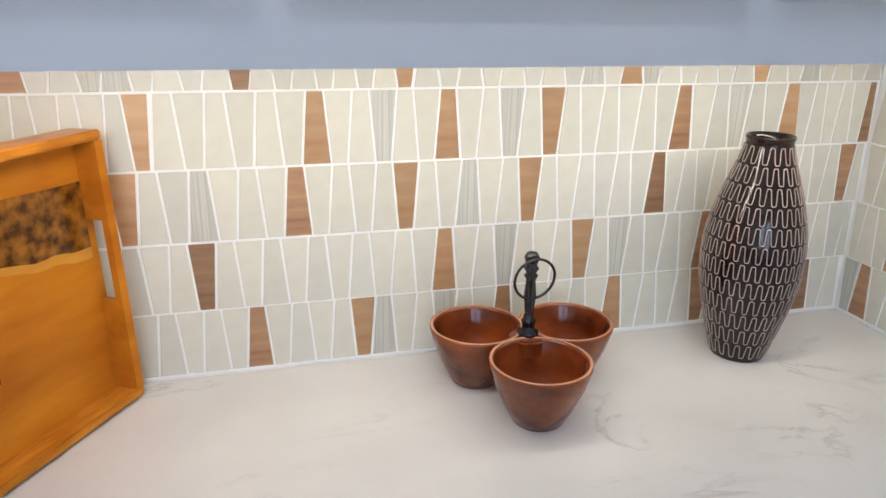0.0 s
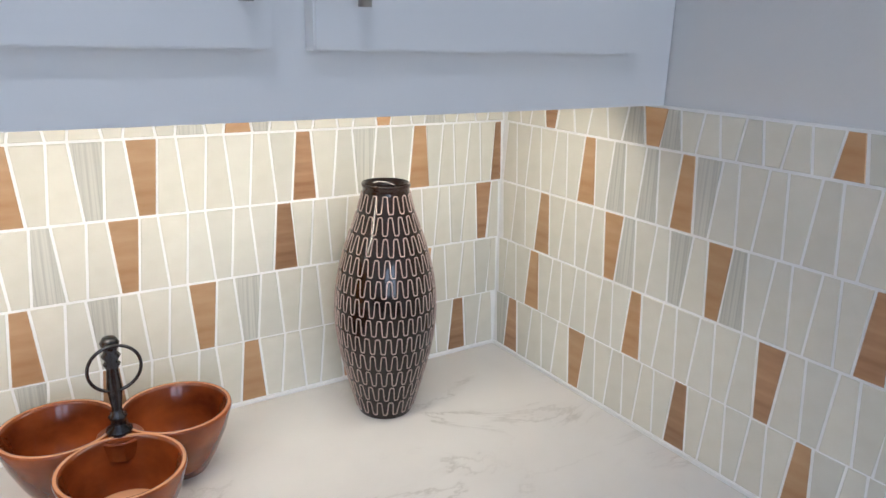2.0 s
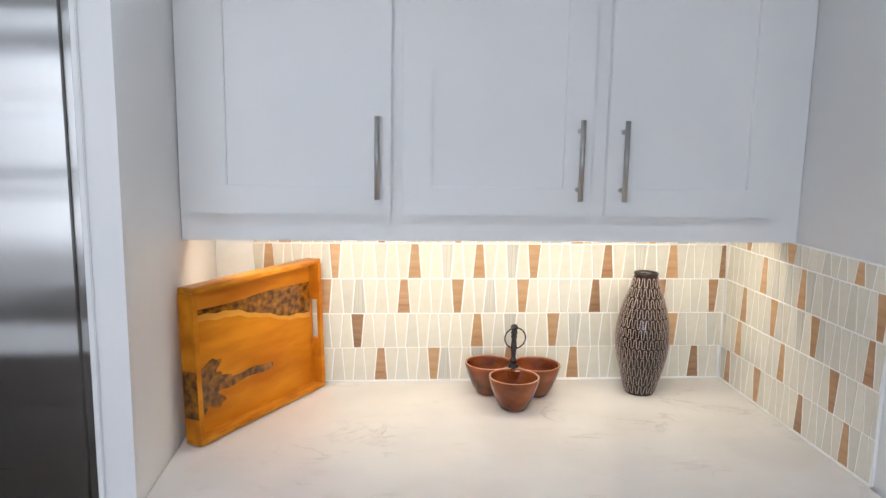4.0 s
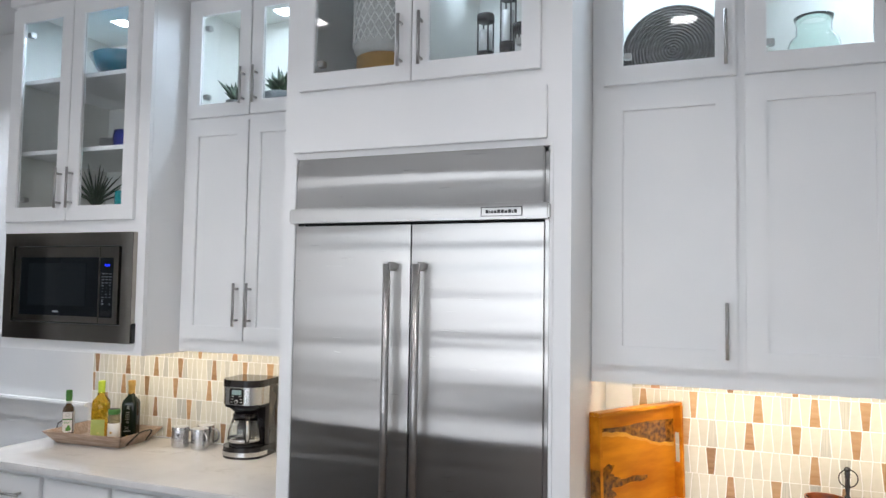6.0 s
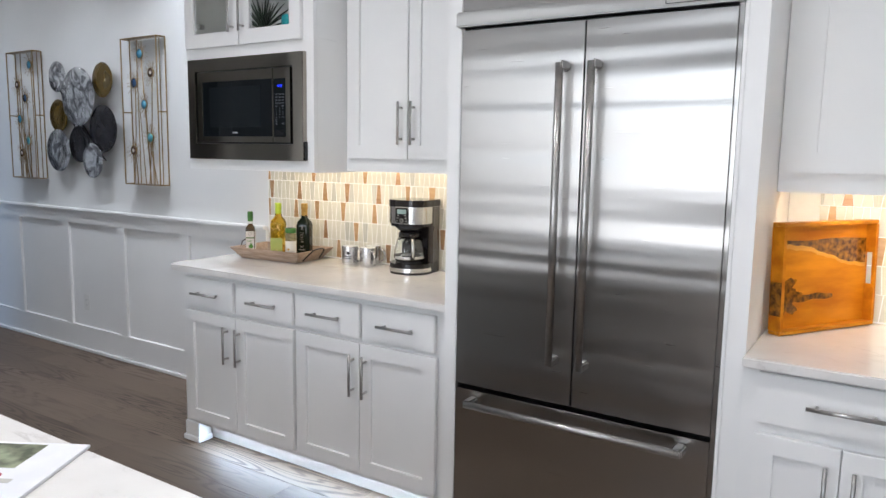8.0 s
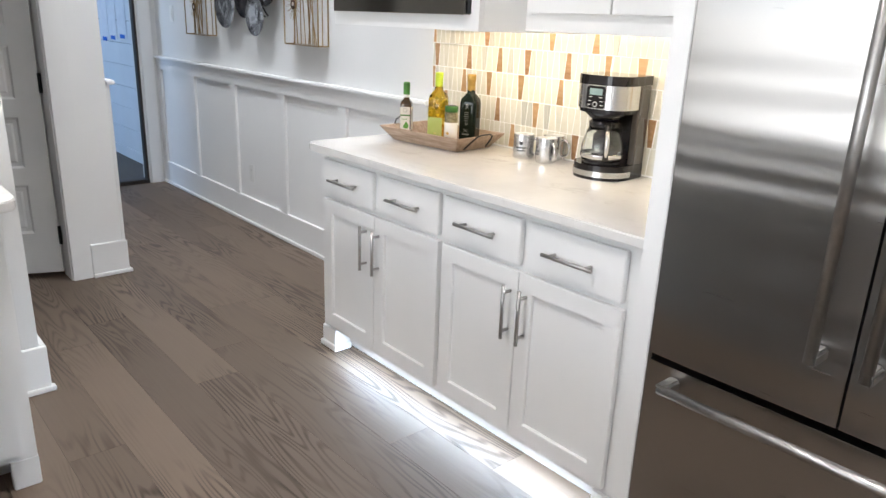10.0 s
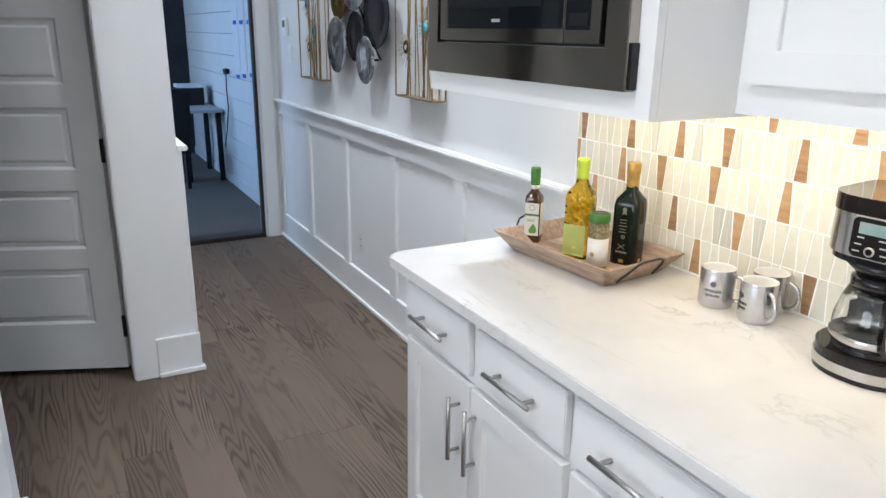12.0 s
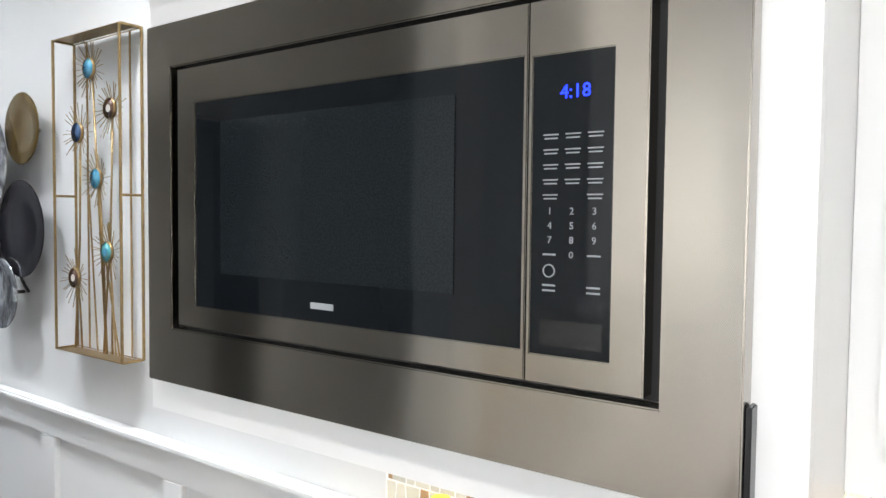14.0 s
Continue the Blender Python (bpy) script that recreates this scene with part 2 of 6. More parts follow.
    bp = n.new("ShaderNodeBump")
    bp.inputs["Strength"].default_value, bp.inputs["Distance"].default_value = 0.2, 0.001
    l.new(add.outputs[0], bp.inputs["Height"])
    l.new(bp.outputs[0], b.inputs["Normal"])
    return m


OAK = planks()

# ---------------------------------------------------------------- building helpers
POSED = {}


def thing(name, label, category, at=(0, 0, 0), turn=0.0, group="", kind="", tilt=0.0):
    """An empty at the thing's base; its parts are built in metres from that base."""
    ob = new(name)
    ob.matrix_world = pose(*at, tilt, 0, turn)
    POSED[ob] = ob.matrix_basis.copy()
    return tagged(ob, label, category, group, kind)


def mesh_of(name, bm, mat, smooth=False):
    me = bpy.data.meshes.new(name)
    if smooth:
        for f in bm.faces:
            f.smooth = True
    bm.to_mesh(me)
    bm.free()
    me.materials.append(mat)
    return me


def part(name, bm, mat, parent, label="", smooth=False, inplace=False):
    """Links bm as one mesh under parent. inplace: bm is in room coordinates."""
    if inplace:
        bm.transform(POSED[parent].inverted())
    ob = new(name, mesh_of(name, bm, mat, smooth))
    ob.parent = parent
    POSED[ob] = POSED[parent]
    return tagged(ob, label)


def solid(name, bm, mat, label, category="", kind="structure", smooth=False):
    ob = new(name, mesh_of(name, bm, mat, smooth))
    POSED[ob] = Matrix.Identity(4)
    return tagged(ob, label, category, "", kind)


def box(bm, x0, x1, y0, y1, z0, z1, bevel=0.0):
    r = bmesh.ops.create_cube(bm, size=1)
    vs = r["verts"]
    for v in vs:
        v.co = Vector(((x0 + x1) / 2 + v.co.x * (x1 - x0), (y0 + y1) / 2 + v.co.y * (y1 - y0), (z0 + z1) / 2 + v.co.z * (z1 - z0)))
    if bevel:
        es = list({e for v in vs for e in v.link_edges})
        bmesh.ops.bevel(bm, geom=es, offset=bevel, segments=2, affect="EDGES", clamp_overlap=True)
    return bm


def boxes(*rows, bevel=0.0):
    bm = bmesh.new()
    for r in rows:
        box(bm, *r, bevel=bevel)
    return bm


def tube(bm, pts, r, seg=8, closed=False):
    """A round rod along points; r is a radius or one for each point."""
    pts = [Vector(p) for p in pts]
    n = len(pts)
    rr = [r] * n if isinstance(r, (int, float)) else list(r)
    rings = []
    up = None
    for i, p in enumerate(pts):
        a = pts[i - 1] if (i > 0 or closed) else p
        b = pts[(i + 1) % n] if (i < n - 1 or closed) else p
        d = (b - a).normalized() if (b - a).length > 1e-9 else Vector((0, 0, 1))
        if up is None:
            up = d.orthogonal().normalized()
        up = (up - d * up.dot(d))
        up = up.normalized() if up.length > 1e-6 else d.orthogonal().normalized()
        side = d.cross(up)
        rings.append([bm.verts.new(p + rr[i] * (math.cos(k * math.tau / seg) * up + math.sin(k * math.tau / seg) * side)) for k in range(seg)])
    for i in range(n if closed else n - 1):
        a, b = rings[i], rings[(i + 1) % n]
        for k in range(seg):
            bm.faces.new((a[k], a[(k + 1) % seg], b[(k + 1) % seg], b[k]))
    if not closed:
        bm.faces.new(rings[0][::-1])
        bm.faces.new(rings[-1])
    return bm


def rod(p, q, r, seg=12):
    return tube(bmesh.new(), [p, q], r, seg)


def lathe(profile, seg=40, at=(0, 0, 0), axis="z", cap=True):
    """Turns (radius, height) pairs round an axis."""
    bm = bmesh.new()
    rings = []
    for r, h in profile:
        if r < 1e-5:
            rings.append([bm.verts.new((0, 0, h))])
        else:
            rings.append([bm.verts.new((r * math.cos(k * math.tau / seg), r * math.sin(k * math.tau / seg), h)) for k in range(seg)])
    for a, b in zip(rings, rings[1:]):
        for k in range(seg):
            q = [a[k % len(a)], a[(k + 1) % len(a)], b[(k + 1) % len(b)], b[k % len(b)]]
            q = list(dict.fromkeys(q))
            if len(q) > 2:
                bm.faces.new(q)
    bmesh.ops.recalc_face_normals(bm, faces=bm.faces)
    if axis == "y":
        bm.transform(Matrix.Rotation(radians(90), 4, "X"))
    bm.transform(Matrix.Translation(at))
    return bm


def slab(poly, z0, z1, bevel=0.0):
    """A flat plate from an outline in x and y."""
    bm = bmesh.new()
    low = [bm.verts.new((x, y, z0)) for x, y in poly]
    top = [bm.verts.new((x, y, z1)) for x, y in poly]
    n = len(poly)
    bm.faces.new(low[::-1])
    bm.faces.new(top)
    for k in range(n):
        bm.faces.new((low[k], low[(k + 1) % n], top[(k + 1) % n], top[k]))
    if bevel:
        es = [e for e in bm.edges if abs(e.verts[0].co.z - e.verts[1].co.z) < 1e-6]
        bmesh.ops.bevel(bm, geom=es, offset=bevel, segments=3, affect="EDGES", clamp_overlap=True)
    return bm


def rounded(x0, x1, y0, y1, radii, seg=7):
    """An outline with rounded corners: radii at (x0,y0), (x1,y0), (x1,y1), (x0,y1)."""
    out = []
    for (cx, cy, a0), r in zip(((x0, y0, 180), (x1, y0, 270), (x1, y1, 0), (x0, y1, 90)), radii):
        if r <= 0:
            out.append((cx, cy))
            continue
        ox, oy = cx + (r if cx == x0 else -r), cy + (r if cy == y0 else -r)
        out += [(ox + r * math.cos(radians(a0 + 90 * k / seg)), oy + r * math.sin(radians(a0 + 90 * k / seg))) for k in range(seg + 1)]
    return out


def pierced(x0, x1, z0, z1, y0, y1, holes):
    """An upright sheet in the plane of x and z with rectangular holes (x0, x1, z0, z1)."""
    xs = sorted({x0, x1, *[v for h in holes for v in h[:2]]})
    zs = sorted({z0, z1, *[v for h in holes for v in h[2:]]})
    bm = bmesh.new()
    for a, b in zip(xs, xs[1:]):
        run = None
        for c, d in zip(zs, zs[1:]):
            mx, mz = (a + b) / 2, (c + d) / 2
            if any(h[0] < mx < h[1] and h[2] < mz < h[3] for h in holes):
                if run:
                    box(bm, a, b, y0, y1, *run)
                run = None
            else:
                run = (run[0], d) if run else (c, d)
        if run:
            box(bm, a, b, y0, y1, *run)
    return bm


def frame_ring(x0, x1, z0, z1, hole, y0, y1, bevel=0.0015):
    """A flat frame in one piece round one hole (x0, x1, z0, z1)."""
    bm = bmesh.new()
    a, b, c, d = hole
    rings = [[bm.verts.new((x, y, z)) for x, z in pts] for pts, y in ((((x0, z0), (x1, z0), (x1, z1), (x0, z1)), y1), (((x0, z0), (x1, z0), (x1, z1), (x0, z1)), y0),
                                                                     (((a, c), (b, c), (b, d), (a, d)), y0), (((a, c), (b, c), (b, d), (a, d)), y1))]
    for p, q in zip(rings, rings[1:] + rings[:1]):
        for k in range(4):
            bm.faces.new((p[k], p[(k + 1) % 4], q[(k + 1) % 4], q[k]))
    if bevel:
        front = set(rings[1]) | set(rings[2])
        es = [e for e in bm.edges if set(e.verts) <= front and (set(e.verts) <= set(rings[1]) or set(e.verts) <= set(rings[2]))]
        bmesh.ops.bevel(bm, geom=es, offset=bevel, segments=2, affect="EDGES")
    return bm


def turned(bm):
    """Swaps a sheet built in x and z to stand in y and z."""
    bm.transform(Matrix(((0, 1, 0, 0), (1, 0, 0, 0), (0, 0, 1, 0), (0, 0, 0, 1))))
    bmesh.ops.reverse_faces(bm, faces=bm.faces)
    return bm


def blob(points, y0, y1):
    """An inlay plate from an outline in x and z."""
    bm = slab(points, 0, 1)
    bm.transform(Matrix(((1, 0, 0, 0), (0, 0, (y1 - y0), y0), (0, 1, 0, 0), (0, 0, 0, 1))))
    bmesh.ops.recalc_face_normals(bm, faces=bm.faces)
    return bm


# ---------------------------------------------------------------- setting
solid("floor", boxes((-6.66, RIGHT, SOUTH, WALL, -0.06, -0.012)), GAP, "dark subfloor under the oak planks", "floor")
solid("floor_office", boxes((-11.0, -6.66, -2.2, 1.2, -0.06, 0.004)), CARPET, "dark grey office carpet", "floor")
solid("ceiling", boxes((-11.0, RIGHT, SOUTH, 1.3, CEIL, CEIL + 0.1)), CEILING, "smooth white painted ceiling", "ceiling")
solid("wall_north", boxes((-6.66, RIGHT + 0.15, WALL, WALL + 0.15, -0.05, CEIL)), PLASTER, "pale painted plaster wall behind the cabinets", "wall")
solid("wall_east", boxes((RIGHT, RIGHT + 0.15, SOUTH, WALL, -0.05, CEIL)), PLASTER, "pale painted plaster wall at the counter end", "wall")
solid("wall_south", pierced(-3.6, RIGHT + 0.15, -0.05, CEIL, SOUTH - 0.15, SOUTH, [(a, b, 0.7, 2.6) for a, b in WINDOWS]), PLASTER, "pale wall with tall windows", "wall")
solid("wall_west", boxes((-3.53, -3.385, SOUTH, -0.735, -0.05, CEIL)), PLASTER, "white wall end beside the passage", "wall")
solid("wall_far", turned(pierced(-2.35, WALL, -0.05, CEIL, -6.80, -6.655, [(0.07, 0.83, -0.06, 2.06)])), PLASTER, "white wall with the office doorway", "wall")
solid("wall_passage", turned(pierced(-2.35, -0.055, -0.05, CEIL, -4.70, -4.565, [(-1.12, -0.33, -0.06, 2.05)])), TRIM, "white wall with the panelled door", "wall")
solid("wall_hall", boxes((-6.655, -4.70, -0.19, -0.055, -0.05, CEIL)), PLASTER, "white hall wall beside the office door", "wall")
solid("wall_passage_end", boxes((-4.565, -3.53, -2.35, -2.25, -0.05, CEIL)), PLASTER, "plain wall closing the passage", "wall")
solid("wall_closet", boxes((-5.9, -5.8, -2.3, -0.19, -0.05, CEIL), (-5.8, -4.7, -2.35, -2.25, -0.05, CEIL)), PLASTER, "plain walls of the room behind the door", "wall")

# windows behind the walker
for k, (a, b) in enumerate(WINDOWS):
    w = thing("window_%d" % (k + 1), "tall white window letting in daylight", "window", (a, SOUTH - 0.1, 0.7), kind="structure")
    part("window_frame", pierced(a, b, 0.7, 2.6, SOUTH - 0.12, SOUTH - 0.05, [(a + 0.06, (a + b) / 2 - 0.03, 0.76, 2.54), ((a + b) / 2 + 0.03, b - 0.06, 0.76, 2.54)]), TRIM, w, inplace=True)
    part("window_sill", boxes((a - 0.04, b + 0.04, SOUTH - 0.02, SOUTH + 0.07, 0.67, 0.70), bevel=0.004), TRIM, w, inplace=True)

# recessed lights, with fittings for the two added hall lamps too
for px, py in DOWNLIGHTS:
    d = thing("recessed_light", "round recessed ceiling light with white trim, lit", "ceiling light", (px, py, CEIL), group="recessed ceiling lights")
    part("trim_ring", lathe([(0.072, -0.001), (0.095, -0.001), (0.095, -0.006), (0.072, -0.009)], 32), WHITEPLASTIC, d, smooth=True)
    part("lens", lathe([(0.0, -0.002), (0.072, -0.002), (0.070, -0.005), (0.0, -0.006)], 32), LAMP, d, "bright white lens")

sd = thing("smoke_detector", "round white smoke detector on the hall ceiling", "smoke detector", (-4.59, 0.50, CEIL))
part("base", lathe([(0.0, -0.0005), (0.066, -0.0005), (0.068, -0.004), (0.066, -0.010), (0.0, -0.010)], 36), WHITEPLASTIC, sd, smooth=True)
part("cover", lathe([(0.0, -0.0105), (0.060, -0.0105), (0.061, -0.020), (0.054, -0.030), (0.030, -0.034), (0.0, -0.034)], 36), WHITEPLASTIC, sd, "domed white cover", True)

# wainscot along the hall side of the cabinet wall
wains = thing("wainscot", "white board-and-batten wainscot with a cap rail", "wainscot", (-4.9, WALL, 0), kind="structure")
WX0, WX1 = -6.655, -3.155
part("baseboard", boxes((WX0, WX1, WALL - 0.022, WALL - 0.002, 0.0, 0.185), (WX0, WX1, WALL - 0.036, WALL - 0.022, 0.0, 0.022), bevel=0.003), TRIM, wains, inplace=True)
part("panel", boxes((WX0, WX1, WALL - 0.0055, WALL - 0.0006, 0.1855, 0.9415)), TRIM, wains, "flat white panel", inplace=True)
part("top_rail", boxes((WX0, WX1, WALL - 0.022, WALL - 0.002, 0.942, 1.03), bevel=0.003), TRIM, wains, inplace=True)
part("cap_rail", boxes((WX0, WX1, WALL - 0.044, WALL - 0.002, 1.03, 1.052), bevel=0.006), TRIM, wains, inplace=True)
for sx in (-6.575, -5.90, -5.215, -4.535, -3.85, -3.165):
    part("batten", boxes((max(sx - 0.085, WX0), sx, WALL - 0.022, WALL - 0.002, 0.185, 0.942), bevel=0.003), TRIM, wains, inplace=True)

# end of the passage wall: casing, baseboard and cap
col = thing("passage_trim", "white door casing and baseboard on the wall end", "trim", (-4.55, -0.2, 0), kind="structure")
part("casing", boxes((-4.565, -4.545, -0.325, -0.225, 0, 2.12), bevel=0.003), TRIM, col, inplace=True)
part("casing", boxes((-4.565, -4.545, -1.21, -1.115, 0, 2.12), bevel=0.003), TRIM, col, inplace=True)
part("casing", boxes((-4.565, -4.545, -1.115, -0.325, 2.04, 2.13), bevel=0.003), TRIM, col, inplace=True)
part("baseboard", boxes((-4.565, -4.543, -0.224, -0.033, 0, 0.185), (-4.565, -4.530, -0.224, -0.02, 0, 0.02), (-5.85, -4.566, -0.055, -0.033, 0, 0.185), bevel=0.003), TRIM, col, inplace=True)
part("cap_rail", boxes((-5.80, -4.555, -0.055, -0.01, 1.03, 1.052), bevel=0.004), TRIM, col, inplace=True)
part("wainscot_board", boxes((-5.80, -4.566, -0.055, -0.035, 0.185, 1.03), bevel=0.003), TRIM, col, inplace=True)

pil = thing("wall_end_trim", "white baseboard round the wall end", "trim", (-3.385, -0.8, 0), kind="structure")
part("baseboard", boxes((-3.385, -3.365, -0.872, -0.713, 0, 0.185), (-3.385, -3.353, -0.872, -0.70, 0, 0.02), (-3.53, -3.386, -0.735, -0.713, 0, 0.185), bevel=0.003), TRIM, pil, inplace=True)

far = thing("office_door_casing", "white casing round the open office doorway", "trim", (-6.655, 0.45, 0), kind="structure")
part("casing", boxes((-6.655, -6.635, 0.845, 0.94, 0, 2.13), bevel=0.003), TRIM, far, inplace=True)
part("casing", boxes((-6.655, -6.635, -0.03, 0.055, 0, 2.13), bevel=0.003), TRIM, far, inplace=True)
part("casing", boxes((-6.655, -6.635, 0.055, 0.845, 2.06, 2.15), bevel=0.003), TRIM, far, inplace=True)
part("weatherstrip", boxes((-6.72, -6.66, 0.812, 0.83, 0.02, 2.06), (-6.72, -6.66, 0.07, 0.085, 0.02, 2.06)), DARKWOOD, far, "dark seal in the jamb", inplace=True)
part("threshold", boxes((-6.80, -6.645, 0.07, 0.83, -0.012, 0.03), bevel=0.006), DARKWOOD, far, "dark metal threshold", inplace=True)

# ---------------------------------------------------------------- cabinets


def bar_handle(parent, p, q, out, r=0.006, inset=0.025):
    """A round bar pull from p to q on two posts; out is the way from the door, to the bar's middle."""
    p, q, out = Vector(p), Vector(q), Vector(out)
    bm = rod(p, q, r, 12)
    d = (q - p).normalized()
    for end in (p + d * inset, q - d * inset):
        tube(bm, [end - out, end], r * 0.85, 10)
    return part("handle", bm, CHROME, parent, "brushed nickel bar handle", True, True)


def framed(x0, x1, z0, z1, y, stile, glass, thick=0.02, recess=0.012):
    """One framed door leaf, face at y looking to -y: a ring with a sunk panel, or with an opening for glass."""
    bm = bmesh.new()
    ix0, ix1, iz0, iz1 = x0 + stile, x1 - stile, z0 + stile, z1 - stile

    def ring(a, b, c, d, yy):
        return [bm.verts.new(p) for p in ((a, yy, c), (b, yy, c), (b, yy, d), (a, yy, d))]

    back, edge, inner = ring(x0, x1, z0, z1, y + thick), ring(x0, x1, z0, z1, y), ring(ix0, ix1, iz0, iz1, y)
    deep_ = ring(ix0, ix1, iz0, iz1, y + (thick if glass else recess))
    loops = [(back, edge), (edge, inner), (inner, deep_)] + ([(deep_, back)] if glass else [])
    for a, b in loops:
        for k in range(4):
            bm.faces.new((a[k], a[(k + 1) % 4], b[(k + 1) % 4], b[k]))
    if not glass:
        bm.faces.new(deep_)
        bm.faces.new(back[::-1])
    es = [e for e in bm.edges if all(abs(v.co.y - y) < 1e-6 for v in e.verts) and (set(e.verts) <= set(edge) or set(e.verts) <= set(inner))]
    bmesh.ops.bevel(bm, geom=es, offset=0.0018, segments=2, affect="EDGES")
    return bm


def shaker(parent, x0, x1, z0, z1, y, glass=False, handle=None, stile=0.066, name="door"):
    """A framed door whose face stands at y, looking to -y. handle: (x, z0, z1)."""
    inner = (x0 + stile, x1 - stile, z0 + stile, z1 - stile)
    door = part(name, framed(x0, x1, z0, z1, y, stile, glass), PAINT, parent, inplace=True)
    if glass:
        pane = part("pane", boxes((inner[0] + 0.0005, inner[1] - 0.0005, y + 0.010, y + 0.013, inner[2] + 0.0005, inner[3] - 0.0005)), GLASS, door, "clear glass pane", inplace=True)
        pane.visible_shadow = False
        hinge_x = inner[0] + 0.012 if handle and handle[0] > (x0 + x1) / 2 else inner[1] - 0.012
        for hz in (inner[2] + 0.03, inner[3] - 0.06):
            part("hinge", boxes((hinge_x - 0.014, hinge_x + 0.014, y + 0.021, y + 0.05, hz, hz + 0.022), bevel=0.003), CHROME, door, "metal hinge", inplace=True)
    if handle:
        hx, h0, h1 = handle
        bar_handle(door, (hx, y - 0.032, h0), (hx, y - 0.032, h1), (0, -0.032, 0))
    return door


def drawer(parent, x0, x1, z0, z1, y, pull=None):
    d = part("drawer", boxes((x0, x1, y, y + 0.02, z0, z1), bevel=0.0025), PAINT, parent, inplace=True)
    if pull:
        bar_handle(d, (pull[0], y - 0.032, (z0 + z1) / 2), (pull[1], y - 0.032, (z0 + z1) / 2), (0, -0.032, 0))
    return d


def carcass(parent, x0, x1, y, z0, z1, holes, back=WALL):
    """Face frame at y with openings, and a hollow box behind the ones that show."""
    part("face_frame", pierced(x0, x1, z0, z1, y, y + 0.019, holes), PAINT, parent, inplace=True)
    zs = min([h[2] for h in holes], default=z1) - 0.02
    if zs > z0 + 0.05:
        part("body", boxes((x0, x1, y + 0.02, back, z0, zs)), PAINT, parent, inplace=True)
    part("side_panel", boxes((x0, x0 + 0.018, y + 0.02, back, zs + 0.0005, z1)), PAINT, parent, inplace=True)
    part("side_panel", boxes((x1 - 0.018, x1, y + 0.02, back, zs + 0.0005, z1)), PAINT, parent, inplace=True)
    part("top_panel", boxes((x0 + 0.018, x1 - 0.018, y + 0.02, back, z1 - 0.02, z1)), PAINT, parent, inplace=True)
    bm = boxes((x0 + 0.018, x1 - 0.018, back - 0.012, back, zs + 0.0005, z1 - 0.02), (x0 + 0.018, x1 - 0.018, y + 0.02, back - 0.012, zs, zs + 0.018),
               (x0 + 0.0182, x0 + 0.021, y + 0.02, back - 0.012, zs + 0.018, z1 - 0.02), (x1 - 0.021, x1 - 0.0182, y + 0.02, back - 0.012, zs + 0.018, z1 - 0.02),
               (x0 + 0.021, x1 - 0.021, y + 0.02, back - 0.012, z1 - 0.024, z1 - 0.0205))
    part("lining", bm, INNER, parent, "pale inside of the cabinet", inplace=True)


TOP = 3.0
# wall cabinets over the long counter
ua = thing("wall_cabinet", "white shaker wall cabinet with a glass-door top", "cabinet", (-0.2, WALL, 1.374), group="wall cabinets")
carcass(ua, -0.443, 0.0495, 0.650, 1.374, TOP, [(-0.38, 0.015, 2.44, 2.94)])
shaker(ua, -0.400, 0.035, 1.437, 2.391, 0.629, handle=(0.003, 1.475, 1.66))
shaker(ua, -0.400, 0.035, 2.420, 2.965, 0.629, True, handle=(0.003, 2.45, 2.635))
ub = thing("wall_cabinet", "double white shaker wall cabinet with glass-door tops", "cabinet", (0.5, WALL, 1.374), group="wall cabinets")
carcass(ub, 0.0495, RIGHT - 0.002, 0.650, 1.374, TOP, [(0.08, 0.485, 2.44, 2.94), (0.558, 0.935, 2.44, 2.94)])
for a, b, hx in ((0.062, 0.503, 0.470), (0.540, 0.952, 0.574)):
    shaker(ub, a, b, 1.437, 2.391, 0.629, handle=(hx, 1.475, 1.66))
    shaker(ub, a, b, 2.420, 2.965, 0.629, True, handle=(hx, 2.45, 2.635))

# tall surround of the refrigerator
tall = thing("refrigerator_surround", "tall white cabinet enclosing the refrigerator, glass doors on top", "cabinet", (-0.97, WALL, 0))
part("side_panel", boxes((-1.500, -1.478, 0.3095, WALL, 0, TOP)), PAINT, tall, inplace=True)
part("side_panel", boxes((-0.467, -0.445, 0.3095, WALL, 0, TOP)), PAINT, tall, inplace=True)
part("face_frame", pierced(-1.500, -0.445, 0.0, TOP, 0.29, 0.309, [(-1.444, -0.512, -0.01, 2.150), (-1.42, -1.0, 2.41, 2.94), (-0.98, -0.56, 2.41, 2.94)]), PAINT, tall, inplace=True)
part("inner_trim", boxes((-0.512, -0.500, 0.284, 0.2905, 0, 2.158), (-1.456, -1.444, 0.284, 0.2905, 0, 2.158), bevel=0.002), PAINT, tall, inplace=True)
part("panel", boxes((-1.455, -0.521, 0.272, 0.2895, 2.171, 2.342), bevel=0.002), PAINT, tall, inplace=True)
part("lining", boxes((-1.478, -0.467, 0.95, WALL, 2.15, TOP), (-1.478, -0.467, 0.31, 0.95, 2.37, 2.392), (-1.478, -0.467, 0.31, 0.95, 2.975, TOP), (-0.999, -0.981, 0.31, 0.95, 2.392, 2.975)), INNER, tall, inplace=True)
shaker(tall, -1.436, -0.992, 2.395, 2.965, 0.269, True, handle=(-1.028, 2.44, 2.62), stile=0.062)
shaker(tall, -0.988, -0.543, 2.395, 2.965, 0.269, True, handle=(-0.952, 2.44, 2.62), stile=0.062)

